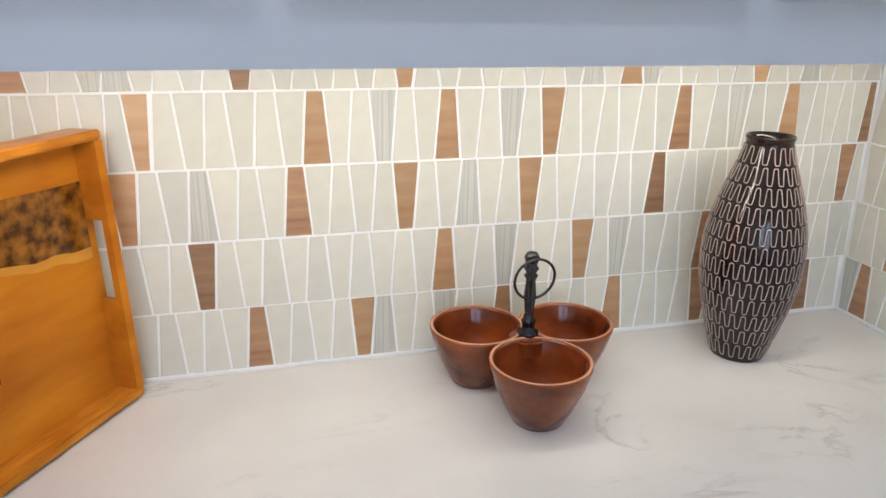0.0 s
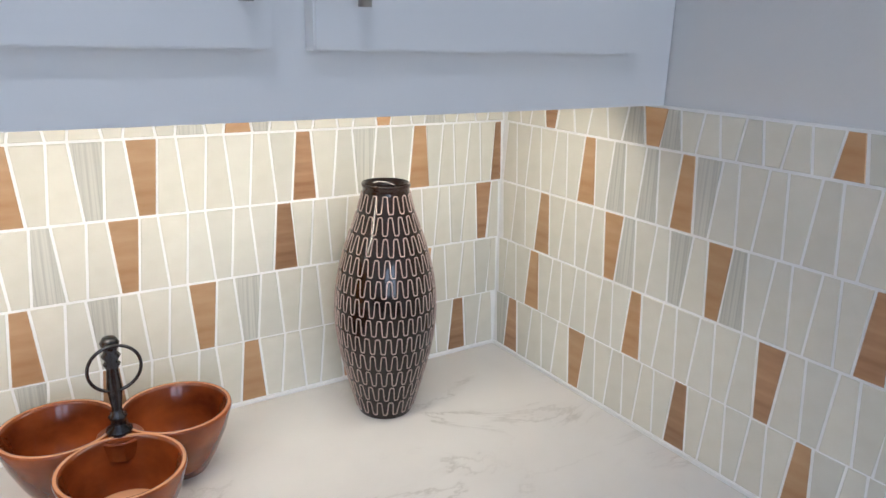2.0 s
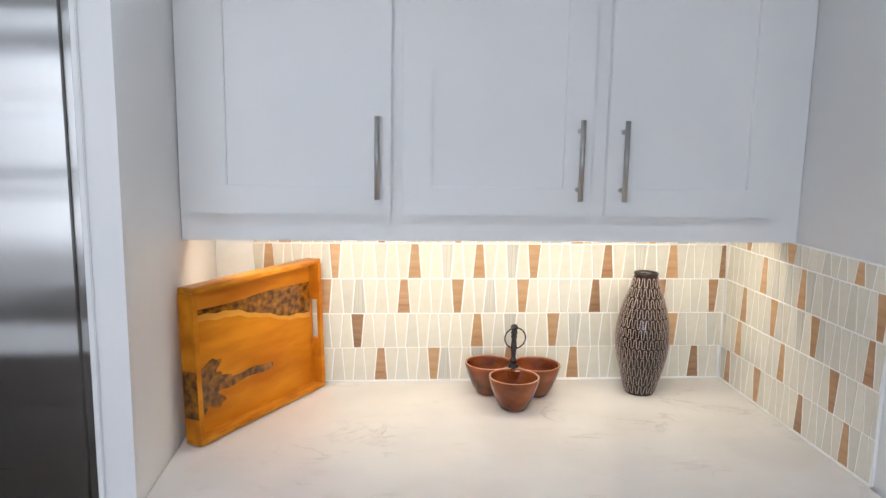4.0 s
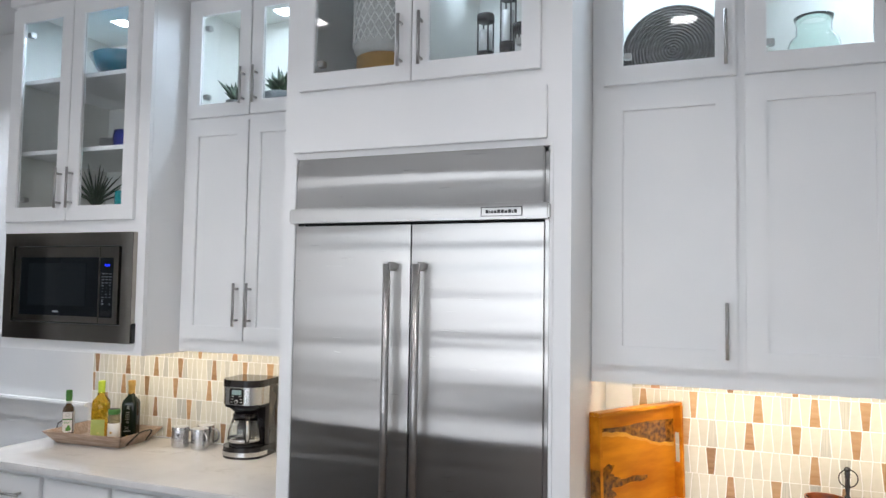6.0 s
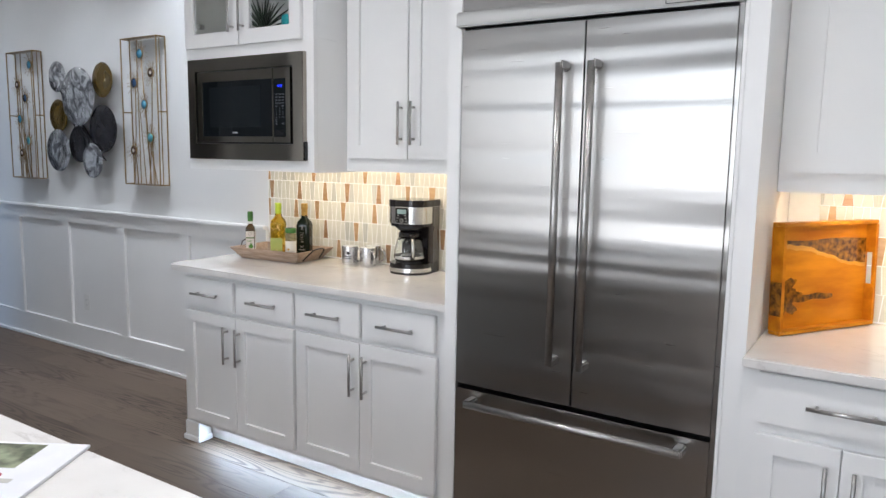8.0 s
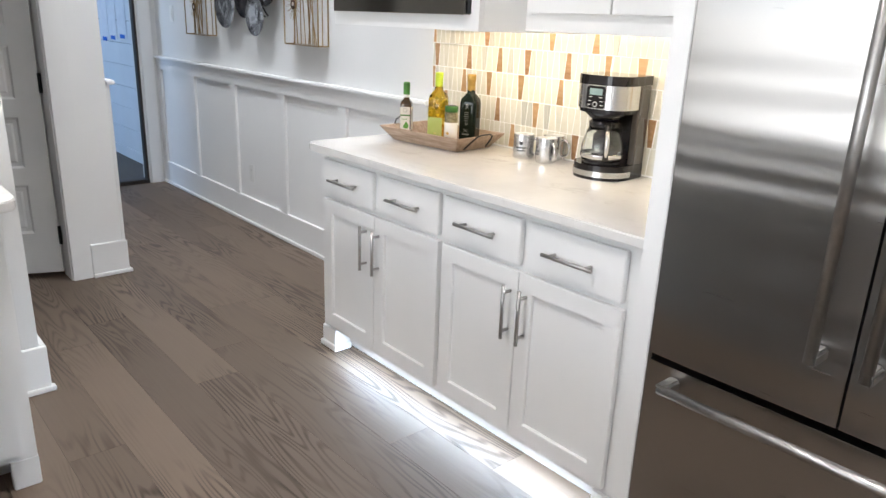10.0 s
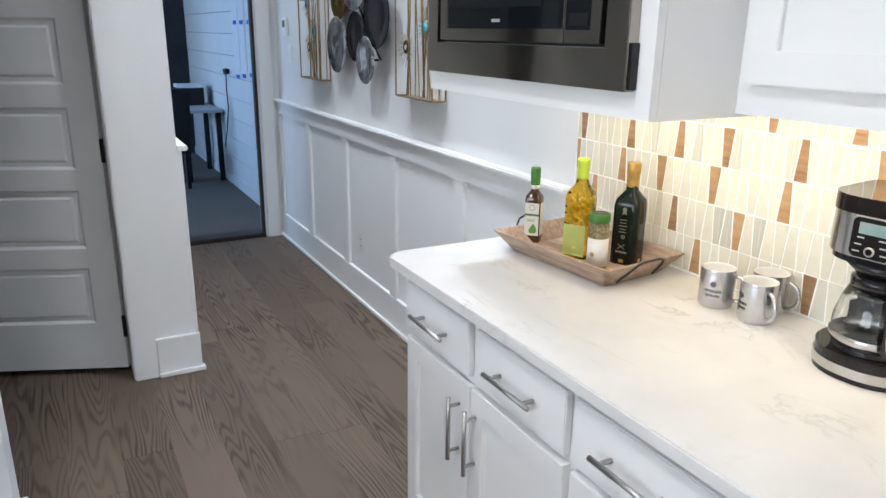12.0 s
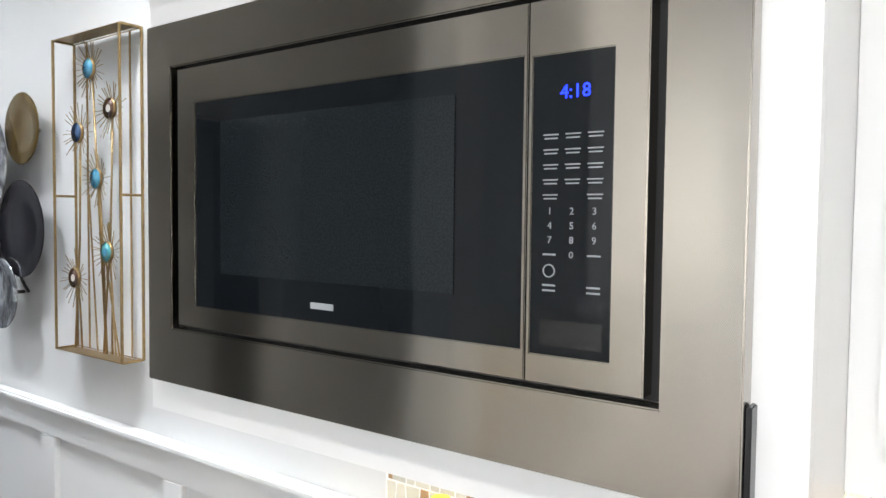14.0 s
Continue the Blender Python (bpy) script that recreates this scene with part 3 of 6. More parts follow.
# set-back wall cabinet beside it
mid = thing("wall_cabinet", "white wall cabinet set back beside the refrigerator", "cabinet", (-1.9, WALL, 1.397), group="wall cabinets")
carcass(mid, -2.283, -1.5015, 0.650, 1.394, TOP, [(-2.235, -1.94, 2.46, 2.94), (-1.90, -1.6, 2.46, 2.94)])
for a, b, hx in ((-2.255, -1.926, -1.955), (-1.920, -1.590, -1.888)):
    shaker(mid, a, b, 1.452, 2.412, 0.629, handle=(hx, 1.515, 1.70), stile=0.06)
    shaker(mid, a, b, 2.438, 2.965, 0.629, True, handle=(hx, 2.48, 2.64), stile=0.06)

# deep cabinet with the microwave
deep = thing("microwave_cabinet", "deep white wall cabinet with glass doors over a microwave", "cabinet", (-2.7, WALL, 1.395))
carcass(deep, -3.125, -2.2835, 0.43, 1.387, TOP, [(-3.085, -2.745, 1.99, 2.94), (-2.715, -2.375, 1.99, 2.94)])
shaker(deep, -3.113, -2.733, 1.965, 2.965, 0.409, True, handle=(-2.765, 2.02, 2.20))
shaker(deep, -2.728, -2.343, 1.965, 2.965, 0.409, True, handle=(-2.696, 2.02, 2.20))
for sz in (2.285, 2.625):
    part("shelf", boxes((-3.10, -2.308, 0.47, 0.97, sz, sz + 0.02), bevel=0.002), PAINT, deep, "white shelf", inplace=True)
part("divider", boxes((-2.737, -2.723, 0.4495, 0.46, 1.99, 2.94)), PAINT, deep, inplace=True)

crown = thing("crown_moulding", "white crown moulding over the cabinets", "trim", (-1.0, 0.5, TOP), kind="structure")
for x0, x1, y in ((-3.125, -2.2835, 0.43), (-2.2835, -1.5, 0.65), (-1.5, -0.445, 0.29), (-0.445, RIGHT - 0.002, 0.65)):
    e0 = 0.02 if y < 0.6 else -0.02
    bm = boxes((x0 - e0, x1 + e0, y - 0.022, WALL, TOP - 0.012, TOP + 0.03), (x0 - e0 * 2, x1 + e0 * 2, y - 0.05, WALL, TOP + 0.0305, CEIL - 0.001), bevel=0.004)
    part("moulding", bm, PAINT, crown, inplace=True)

# base cabinets
FY = 0.327


def toe(parent, x0, x1, y, depth=0.09):
    part("toe_kick", boxes((x0, x1, y + depth, y + depth + 0.02, 0, 0.10)), PAINT, parent, inplace=True)


lb = thing("base_cabinet", "white base cabinet with four drawers and four doors", "cabinet", (-2.3, WALL, 0))
part("body", boxes((-3.100, -1.5015, FY + 0.0405, WALL - 0.04, 0.10, 0.884), (-3.100, -3.08, FY + 0.0405, WALL - 0.04, 0, 0.10)), PAINT, lb, inplace=True)
part("face_frame", boxes((-3.100, -1.5015, FY + 0.021, FY + 0.04, 0.10, 0.884)), PAINT, lb, inplace=True)
toe(lb, -3.08, -1.5015, FY + 0.02, 0.085)
for fx0, fx1, shoe in ((-3.104, -2.998, 0.008), (-1.600, -1.502, 0.0)):
    part("foot", boxes((fx0, fx1, FY + 0.012, FY + 0.090, 0.0265, 0.0995), (fx0 - shoe, fx1 + 0.008 - 0.008 * (shoe == 0), FY + 0.004, FY + 0.092, 0.0, 0.026), bevel=0.003), PAINT, lb, "block foot with a stepped base", inplace=True)
part("led_strip", boxes((-2.95, -1.62, FY + 0.06, FY + 0.07, 0.094, 0.0995)), LED, lb, "cool white light strip", inplace=True)
for a, b in ((-3.068, -2.715), (-2.677, -2.328), (-2.303, -1.945), (-1.917, -1.568)):
    m = (a + b) / 2
    drawer(lb, a, b, 0.710, 0.857, FY, (m - 0.09, m + 0.09))
for a, b, hx in ((-3.062, -2.701, -2.752), (-2.697, -2.325, -2.700 + 0.03), (-2.303, -1.943, -1.972), (-1.939, -1.562, -1.905)):
    shaker(lb, a, b, 0.125, 0.690, FY, handle=(hx, 0.465, 0.645), stile=0.058)

rb = thing("base_cabinet", "white base cabinet with drawers over doors", "cabinet", (0.3, WALL, 0))
RY = 0.252
part("body", boxes((-0.443, RIGHT - 0.002, RY + 0.0405, WALL - 0.04, 0.10, 0.884)), PAINT, rb, inplace=True)
part("face_frame", boxes((-0.443, RIGHT - 0.002, RY + 0.021, RY + 0.04, 0.0, 0.884)), PAINT, rb, inplace=True)
for a, b in ((-0.400, 0.049), (0.085, 0.535), (0.570, 1.0)):
    m = (a + b) / 2
    drawer(rb, a, b, 0.722, 0.872, RY, (m - 0.095, m + 0.095))
    shaker(rb, a, m - 0.002, 0.125, 0.688, RY, handle=(m - 0.035, 0.46, 0.64), stile=0.055)
    shaker(rb, m + 0.002, b, 0.125, 0.688, RY, handle=(m + 0.035, 0.46, 0.64), stile=0.055)

tagged(solid("worktop", slab(rounded(-3.165, -1.5015, 0.302, WALL - 0.009, (0.05, 0, 0, 0)), 0.884, COUNTER, 0.004), QUARTZ, "pale veined quartz worktop beside the refrigerator", "worktop", "object"), group="quartz worktops")
tagged(solid("worktop", slab(rounded(-0.4435, RIGHT - 0.009, 0.226, WALL - 0.009, (0, 0, 0, 0)), 0.884, COUNTER, 0.004), QUARTZ, "pale veined quartz worktop against the tiled corner", "worktop", "object"), group="quartz worktops")

# counter on the facing wall
wb = thing("base_cabinet", "white base cabinet at the wall end", "cabinet", (-3.0, -1.7, 0))
part("body", boxes((-3.383, -2.79, -2.5, -0.886, 0.10, 0.884), (-3.383, -2.79, -0.905, -0.886, 0, 0.0995)), PAINT, wb, inplace=True)
part("face_frame", boxes((-2.7895, -2.77, -2.5, -0.886, 0.10, 0.884)), PAINT, wb, inplace=True)
part("foot", boxes((-2.80, -2.768, -0.96, -0.884, 0, 0.0995), bevel=0.003), PAINT, wb, inplace=True)
part("toe_kick", boxes((-2.90, -2.885, -2.5, -0.906, 0, 0.0995)), PAINT, wb, inplace=True)
for a, b in ((-1.30, -0.93), (-1.68, -1.31), (-2.06, -1.69), (-2.44, -2.07)):
    d = part("drawer", boxes((-2.769, -2.749, a, b, 0.710, 0.857), bevel=0.0025), PAINT, wb, inplace=True)
    bar_handle(d, (-2.717, (a + b) / 2 - 0.09, 0.783), (-2.717, (a + b) / 2 + 0.09, 0.783), (0.032, 0, 0))
    q = boxes((-2.769, -2.749, a, a + 0.058, 0.125, 0.69), (-2.769, -2.749, b - 0.058, b, 0.125, 0.69), (-2.769, -2.749, a + 0.058, b - 0.058, 0.125, 0.183), (-2.769, -2.749, a + 0.058, b - 0.058, 0.632, 0.69), bevel=0.0018)
    box(q, -2.767, -2.758, a + 0.058, b - 0.058, 0.183, 0.632)
    part("door", q, PAINT, wb, inplace=True)
tagged(solid("worktop", slab(rounded(-3.376, -2.69, -2.5, -0.848, (0, 0, 0.06, 0)), 0.884, COUNTER, 0.004), QUARTZ, "pale quartz worktop with a rounded corner at the wall end", "worktop", "object"), group="quartz worktops")
wu = thing("wall_cabinet", "white wall cabinet over the wall-end counter", "cabinet", (-3.2, -1.7, 1.39))
part("body", boxes((-3.383, -3.07, -2.5, -0.90, 1.39, 2.6), bevel=0.002), PAINT, wu, inplace=True)
part("door", boxes((-3.0695, -3.05, -1.40, -0.93, 1.44, 2.55), bevel=0.002), PAINT, wu, inplace=True)

# island
ISLANDPAINT = material("dark_island_paint", (0.12, 0.105, 0.093), 0.5, second=(0.14, 0.122, 0.108), scale=4, bump=0.06, bump_scale=200)
isl = thing("kitchen_island", "dark-painted kitchen island with a pale quartz top", "island", (-2.0, -1.8, 0))
part("body", boxes((-2.6, -0.88, -2.2, -1.26, 0.09, 0.884), bevel=0.003), ISLANDPAINT, isl, inplace=True)
part("plinth", boxes((-2.55, -0.93, -2.15, -1.32, 0.0, 0.0895)), ISLANDPAINT, isl, inplace=True)
for k in range(4):
    part("panel", framed(-2.58 + 0.425 * k, -2.58 + 0.425 * k + 0.405, 0.12, 0.86, 0.0, 0.06, False), ISLANDPAINT, isl, "framed dark panel", inplace=True).matrix_basis = POSED[isl].inverted() @ pose(-3.48, -1.248, 0, 0, 0, 180) @ POSED[isl]
part("top", slab(rounded(-2.65, -0.83, -2.25, -1.20, (0.02, 0.02, 0.02, 0.02)), 0.8845, COUNTER, 0.004), QUARTZ, isl, "pale veined quartz top", inplace=True)

# ---------------------------------------------------------------- refrigerator
fr = thing("refrigerator", "stainless steel french-door refrigerator with a freezer drawer", "refrigerator", (-0.981, 0.6, 0))
FX0, FX1, FS, FRY = -1.434, -0.528, -0.981, 0.278
part("cabinet", boxes((FX0 - 0.004, FX1 + 0.004, FRY + 0.06, 0.94, 0.02, 2.13)), GAP, fr, "dark case behind the doors", inplace=True)


def bowed(x0, x1, z0, z1, y, sag, n=14):
    """A door skin that bellies out a little, with returns at the sides."""
    bm = bmesh.new()
    rows = []
    for k in range(n + 1):
        u = k / n
        x = x0 + (x1 - x0) * u
        d = y - sag * (1 - (2 * u - 1) ** 4)
        rows.append((bm.verts.new((x, d, z0)), bm.verts.new((x, d, z1))))
    b0 = [(bm.verts.new((x, y + 0.055, z0)), bm.verts.new((x, y + 0.055, z1))) for x in (x0, x1)]
    for a, b in zip(rows, rows[1:]):
        bm.faces.new((a[0], b[0], b[1], a[1]))
    bm.faces.new((b0[0][0], rows[0][0], rows[0][1], b0[0][1]))
    bm.faces.new((rows[-1][0], b0[1][0], b0[1][1], rows[-1][1]))
    bm.faces.new([b0[0][1], *[r[1] for r in rows], b0[1][1]])
    bm.faces.new([b0[1][0], *[r[0] for r in reversed(rows)], b0[0][0]])
    bm.faces.new((b0[1][0], b0[0][0], b0[0][1], b0[1][1]))
    es = [e for e in bm.edges if len(e.link_faces) == 2 and e.calc_face_angle(0) > 1.0]
    bmesh.ops.bevel(bm, geom=es, offset=0.004, segments=3, affect="EDGES", clamp_overlap=True)
    return bm


for x0, x1, hx in ((FX0, FS - 0.003, -1.040), (FS + 0.003, FX1, -0.934)):
    d = part("door", bowed(x0, x1, 0.637, 1.905, FRY, 0.003), STEEL, fr, inplace=True)
    h = part("handle", rod((hx, 0.215, 0.785), (hx, 0.215, 1.77), 0.0125, 20), CHROME, d, "long round steel handle", True, True)
    for hz in (0.778, 1.748):
        part("handle_mount", boxes((hx - 0.014, hx + 0.014, 0.205, 0.276, hz, hz + 0.03), bevel=0.006), CHROME, d, "steel handle mount", inplace=True)
fz = part("freezer_drawer", bowed(FX0, FX1, 0.11, 0.618, FRY, 0.003), STEEL, fr, inplace=True)
part("handle", rod((-1.36, 0.215, 0.583), (-0.60, 0.215, 0.583), 0.0125, 20), CHROME, fz, "long round steel handle", True, True)
for hx in (-1.353, -0.607):
    part("handle_mount", boxes((hx - 0.016, hx + 0.016, 0.205, 0.276, 0.57, 0.598), bevel=0.006), CHROME, fz, "steel handle mount", inplace=True)
part("grille", boxes((FX0, FX1, FRY, FRY + 0.05, 1.967, 2.147), bevel=0.004), STEEL, fr, "plain steel panel over the doors", inplace=True)
part("trim_bar", boxes((FX0 - 0.02, FX1 + 0.02, FRY - 0.022, FRY + 0.03, 1.915, 1.966), bevel=0.005), STEEL, fr, "projecting steel bar", inplace=True)
badge = part("badge", boxes((-0.728, -0.592, FRY - 0.0255, FRY - 0.0218, 1.924, 1.954), bevel=0.001), STEEL, fr, "small rectangular maker's plate", inplace=True)
part("badge_border", frame_ring(-0.728, -0.592, 1.924, 1.954, (-0.7255, -0.5945, 1.9262, 1.9518), FRY - 0.0262, FRY - 0.0252, 0.0002), GAP, badge, "thin dark border", inplace=True)
bx0 = -0.712
for wid in (0.010, 0.004, 0.007, 0.009, 0.010, 0.010, 0.009, 0.011, 0.004, 0.010):
    part("badge_mark", boxes((bx0, bx0 + wid, FRY - 0.0264, FRY - 0.0254, 1.9335, 1.9335 + (0.0115 if wid in (0.010, 0.011) else 0.009))), GAP, badge, "dark bar of lettering", inplace=True)
    bx0 += wid + 0.0022
part("side_trim", boxes((FX1 + 0.001, FX1 + 0.014, FRY + 0.012, FRY + 0.05, 0.11, 2.13), (FX0 - 0.012, FX0 - 0.001, FRY + 0.012, FRY + 0.05, 0.11, 2.13)), STEEL, fr, inplace=True)
part("toe_grille", boxes((FX0, FX1, FRY + 0.05, FRY + 0.07, 0.0, 0.10)), GAP, fr, "black toe grille", inplace=True)

# ---------------------------------------------------------------- microwave
mw = thing("microwave", "built-in microwave with a dark steel trim kit", "microwave", (-2.71, 0.43, 1.437))
MX0, MX1, MZ0, MZ1, MY = -3.094, -2.325, 1.437, 1.911, 0.405
part("trim_kit", frame_ring(MX0, MX1, MZ0, MZ1, (-3.040, -2.388, 1.511, 1.853), MY, MY + 0.024), DARKSTEEL, mw, "wide dark steel surround", inplace=True)
part("side_flange", boxes((MX1 + 0.0005, MX1 + 0.005, MY + 0.006, MY + 0.0245, MZ0 + 0.003, MZ0 + 0.085), bevel=0.001), BLACKPLASTIC, mw, "black mounting flange", inplace=True)
part("case", boxes((-3.039, -2.389, MY + 0.02, MY + 0.35, 1.512, 1.852)), GAP, mw, inplace=True)
D0, D1, DS = -3.022, -2.400, -2.507
fd = part("door", frame_ring(D0, DS - 0.0015, 1.518, 1.847, (-2.986, DS - 0.0055, 1.545, 1.802), MY - 0.002, MY + 0.018, 0.001), DARKSTEEL, mw, "dark steel door frame", inplace=True)
BLACKGLASS = material("black_glass", (0.006, 0.008, 0.010), 0.03, second=(0.008, 0.010, 0.012), scale=3, ior=1.34)
MESH = material("oven_screen", (0.009, 0.012, 0.014), 0.06, second=(0.015, 0.019, 0.022), scale=500, contrast=(0.45, 0.55), ior=1.36)
part("window", boxes((-2.986, DS - 0.0055, MY, MY + 0.016, 1.545, 1.802)), BLACKGLASS, fd, "black glass window", inplace=True)
part("screen", boxes((-2.935, -2.586, MY - 0.0012, MY, 1.589, 1.776)), MESH, fd, "grey screened window area", inplace=True)
pf = part("panel_frame", frame_ring(DS, D1, 1.518, 1.847, (DS + 0.004, -2.429, 1.543, 1.800), MY - 0.002, MY + 0.018, 0.001), DARKSTEEL, mw, "dark steel panel frame", inplace=True)
cp = part("control_panel", boxes((DS + 0.004, -2.429, MY - 0.0015, MY + 0.012, 1.543, 1.800)), BLACKGLASS, mw, "black glass control panel", inplace=True)
part("latch_button", boxes((-2.493, -2.435, MY - 0.0028, MY - 0.0014, 1.551, 1.574), bevel=0.0006), BLACKPLASTIC, cp, "flat door button", inplace=True)
INK = material("panel_ink", (0.34, 0.36, 0.38), 0.5)
BLUE = material("display_blue", (0.01, 0.03, 1.0), 0.5, emit=1.6)


def lettering(text, size, at, mat, parent, name="lettering", label="", rot=(90, 0, 0), inplace=True):
    cu = bpy.data.curves.new(name, "FONT")
    cu.body, cu.size, cu.align_x, cu.align_y, cu.extrude, cu.resolution_u = text, size, "CENTER", "CENTER", 0.0002, 2
    ob = new(name, cu)
    me = bpy.data.meshes.new_from_object(ob)
    bpy.data.objects.remove(ob)
    me.transform(pose(*at, *rot))
    if inplace:
        me.transform(POSED[parent].inverted())
    me.materials.clear()
    me.materials.append(mat)
    o = new(name, me)
    o.parent = parent
    POSED[o] = POSED[parent]
    return tagged(o, label)


PY = MY - 0.0021
lettering("4:18", 0.0165, (-2.463, PY, 1.767), BLUE, cp, "clock", "blue clock digits")
for r, row in enumerate(("123", "456", "789")):
    for c, ch in enumerate(row):
        lettering(ch, 0.0085, (-2.485 + 0.0205 * c, PY, 1.667 - 0.0123 * r), INK, cp, "key_number")
lettering("0", 0.0085, (-2.4645, PY, 1.630), INK, cp, "key_number")
for r in range(5):
    for c in range(3):
        if (r, c) == (4, 1):
            continue
        for k in range(2):
            part("key_text", boxes((-2.492 + 0.0205 * c + 0.001 * k, -2.478 + 0.0205 * c - 0.001 * k, PY - 0.0002, PY + 0.0006, 1.7317 - 0.0128 * r - 0.0032 * k, 1.7328 - 0.0128 * r - 0.0032 * k)), INK, cp, inplace=True)
for x, z in ((-2.485, 1.630), (-2.444, 1.630), (-2.485, 1.6035), (-2.444, 1.6035), (-2.485, 1.599), (-2.444, 1.599)):
    part("key_text", boxes((x - 0.006, x + 0.006, PY - 0.0002, PY + 0.0006, z - 0.0007, z + 0.0008)), INK, cp, inplace=True)
part("cancel_mark", lathe([(0.0048, -0.0003), (0.0058, -0.0003), (0.0058, 0.0003), (0.0048, 0.0003), (0.0048, -0.0003)], 20, (-2.485, PY, 1.616), "y"), INK, cp, inplace=True)
part("maker_mark", boxes((-2.778, -2.743, MY - 0.0012, MY, 1.559, 1.566), bevel=0.0003), INK, fd, "small pale maker's mark", inplace=True)

# ---------------------------------------------------------------- things on the long counter
WOODTRAY = material("orange_wood", (0.44, 0.135, 0.005), 0.32, second=(0.66, 0.25, 0.010), scale=4, detail=8, stretch=(0.9, 4, 4), contrast=(0.36, 0.62), ior=1.2, bump=0.08)
WOODEDGE = material("pale_edge_wood", (0.44, 0.145, 0.006), 0.3, second=(0.64, 0.26, 0.018), scale=14, stretch=(1, 6, 6), ior=1.25, bump=0.08)
RESIN = material("amber_resin", (0.065, 0.022, 0.003), 0.14, second=(0.34, 0.13, 0.010), scale=55, detail=7, contrast=(0.38, 0.68), coat=0.15, bump=0.4, bump_scale=60)
BOWLWOOD = material("red_wood", (0.058, 0.010, 0.002), 0.16, second=(0.32, 0.074, 0.015), scale=9, detail=7, stretch=(1, 1, 1.6), contrast=(0.3, 0.68), coat=0.3, bump=0.06)
SAPWOOD = material("pale_red_wood", (0.55, 0.27, 0.13), 0.25, second=(0.40, 0.16, 0.065), scale=6, stretch=(1, 1, 5), coat=0.2, bump=0.06)
PEWTER = material("dark_pewter", (0.10, 0.10, 0.105), 0.25, 0.9, second=(0.04, 0.04, 0.042), scale=60, bump=0.1)
VASEBLACK = material("black_glaze", (0.010, 0.007, 0.006), 0.08, second=(0.022, 0.012, 0.009), scale=14, coat=0.15, bump=0.06)
VASELINE = material("bare_clay_line", (0.48, 0.39, 0.34), 0.5, second=(0.36, 0.28, 0.24), scale=40, bump=0.2)

tray = thing("serving_tray", "orange wooden serving tray with resin inlay standing on edge", "tray", (-0.266, 0.7395, COUNTER + 0.0035), 58.2, tilt=-2.0)
L, HT, DP = 0.232, 0.363, 0.046
part("base_board", boxes((-L + 0.013, L - 0.013, DP - 0.012, DP - 0.001, 0.013, HT - 0.013)), WOODTRAY, tray, "live-edge wooden board")
part("rim_board", boxes((-L, L, 0, DP, 0, 0.0128), bevel=0.002), WOODEDGE, tray)
part("rim_board", boxes((-L, L, 0, DP, HT - 0.0128, HT), bevel=0.002), WOODEDGE, tray)
for sx, inner_, slot in ((-L, -L + 0.0128, []), (L - 0.0128, L, [(0.010, 0.036, 0.140, 0.250)])):
    part("end_board", turned(pierced(0, DP - 0.0005, 0.0130, HT - 0.0130, sx, inner_, slot)), WOODTRAY, tray, "end board with a hand slot" if slot else "end board with a resin patch")
part("resin_patch", boxes((-L - 0.0012, -L + 0.004, 0.001, DP - 0.0015, 0.062, 0.172), bevel=0.0008), RESIN, tray, "dark amber resin on the end board")


SAPEDGE = material("golden_sapwood", (0.70, 0.33, 0.03), 0.32, second=(0.60, 0.25, 0.015), scale=8, stretch=(1, 4, 5))
I0, I1 = -L + 0.0135, L - 0.0135


def live_edge(u):
    """Height of the board's natural edge, u from 0 to 1 along the tray."""
    return 0.252 + 0.037 * math.cos(math.pi * min(1.0, max(0.0, (u - 0.12) / 0.86))) + 0.0022 * math.sin(23 * u) + 0.0014 * math.sin(51 * u + 1)


steps = [k / 30 for k in range(31)]
along = [I0 + (I1 - I0) * u for u in steps]
band = [(x, live_edge(u)) for x, u in zip(along, steps)] + [(x, 0.302 + 0.0025 * math.sin(9 * u + 2)) for x, u in zip(along[::-1], steps[::-1])]
part("resin_inlay", blob(band, DP - 0.0128, DP - 0.0115), RESIN, tray, "dark amber resin band")
pale = [(x, live_edge(u) - 0.013 - 0.003 * math.sin(7 * u)) for x, u in zip(along, steps)] + [(x, live_edge(u) - 0.0002) for x, u in zip(along[::-1], steps[::-1])]
part("sapwood_strip", blob(pale, DP - 0.0126, DP - 0.0116), SAPEDGE, tray, "golden sapwood along the live edge")
lobes = []
for k in range(40):
    a = -math.pi / 2 + math.pi * k / 39
    grow = 1 + 0.16 * math.sin(7 * a + 1) + 0.08 * math.sin(17 * a)
    lobes.append((I0 + 0.104 * max(math.cos(a), 0.0) ** 0.55 * grow, 0.116 + 0.063 * math.sin(a) * grow))
part("resin_inlay", blob([(I0, 0.116 - 0.062)] + lobes[1:-1] + [(I0, 0.116 + 0.062)], DP - 0.0128, DP - 0.0115), RESIN, tray, "dark amber resin knot")
arm = [(I0 + 0.085 + 0.19 * u, 0.110 - (0.011 + 0.004 * math.sin(9 * u)) * (1 - 0.5 * u ** 4)) for u in steps[::3]] + [(I0 + 0.085 + 0.19 * u, 0.110 + (0.011 + 0.003 * math.sin(11 * u + 1)) * (1 - 0.5 * u ** 4)) for u in steps[::-3]]
part("resin_inlay", blob(arm, DP - 0.0130, DP - 0.0116), RESIN, tray, "thin arm of resin")

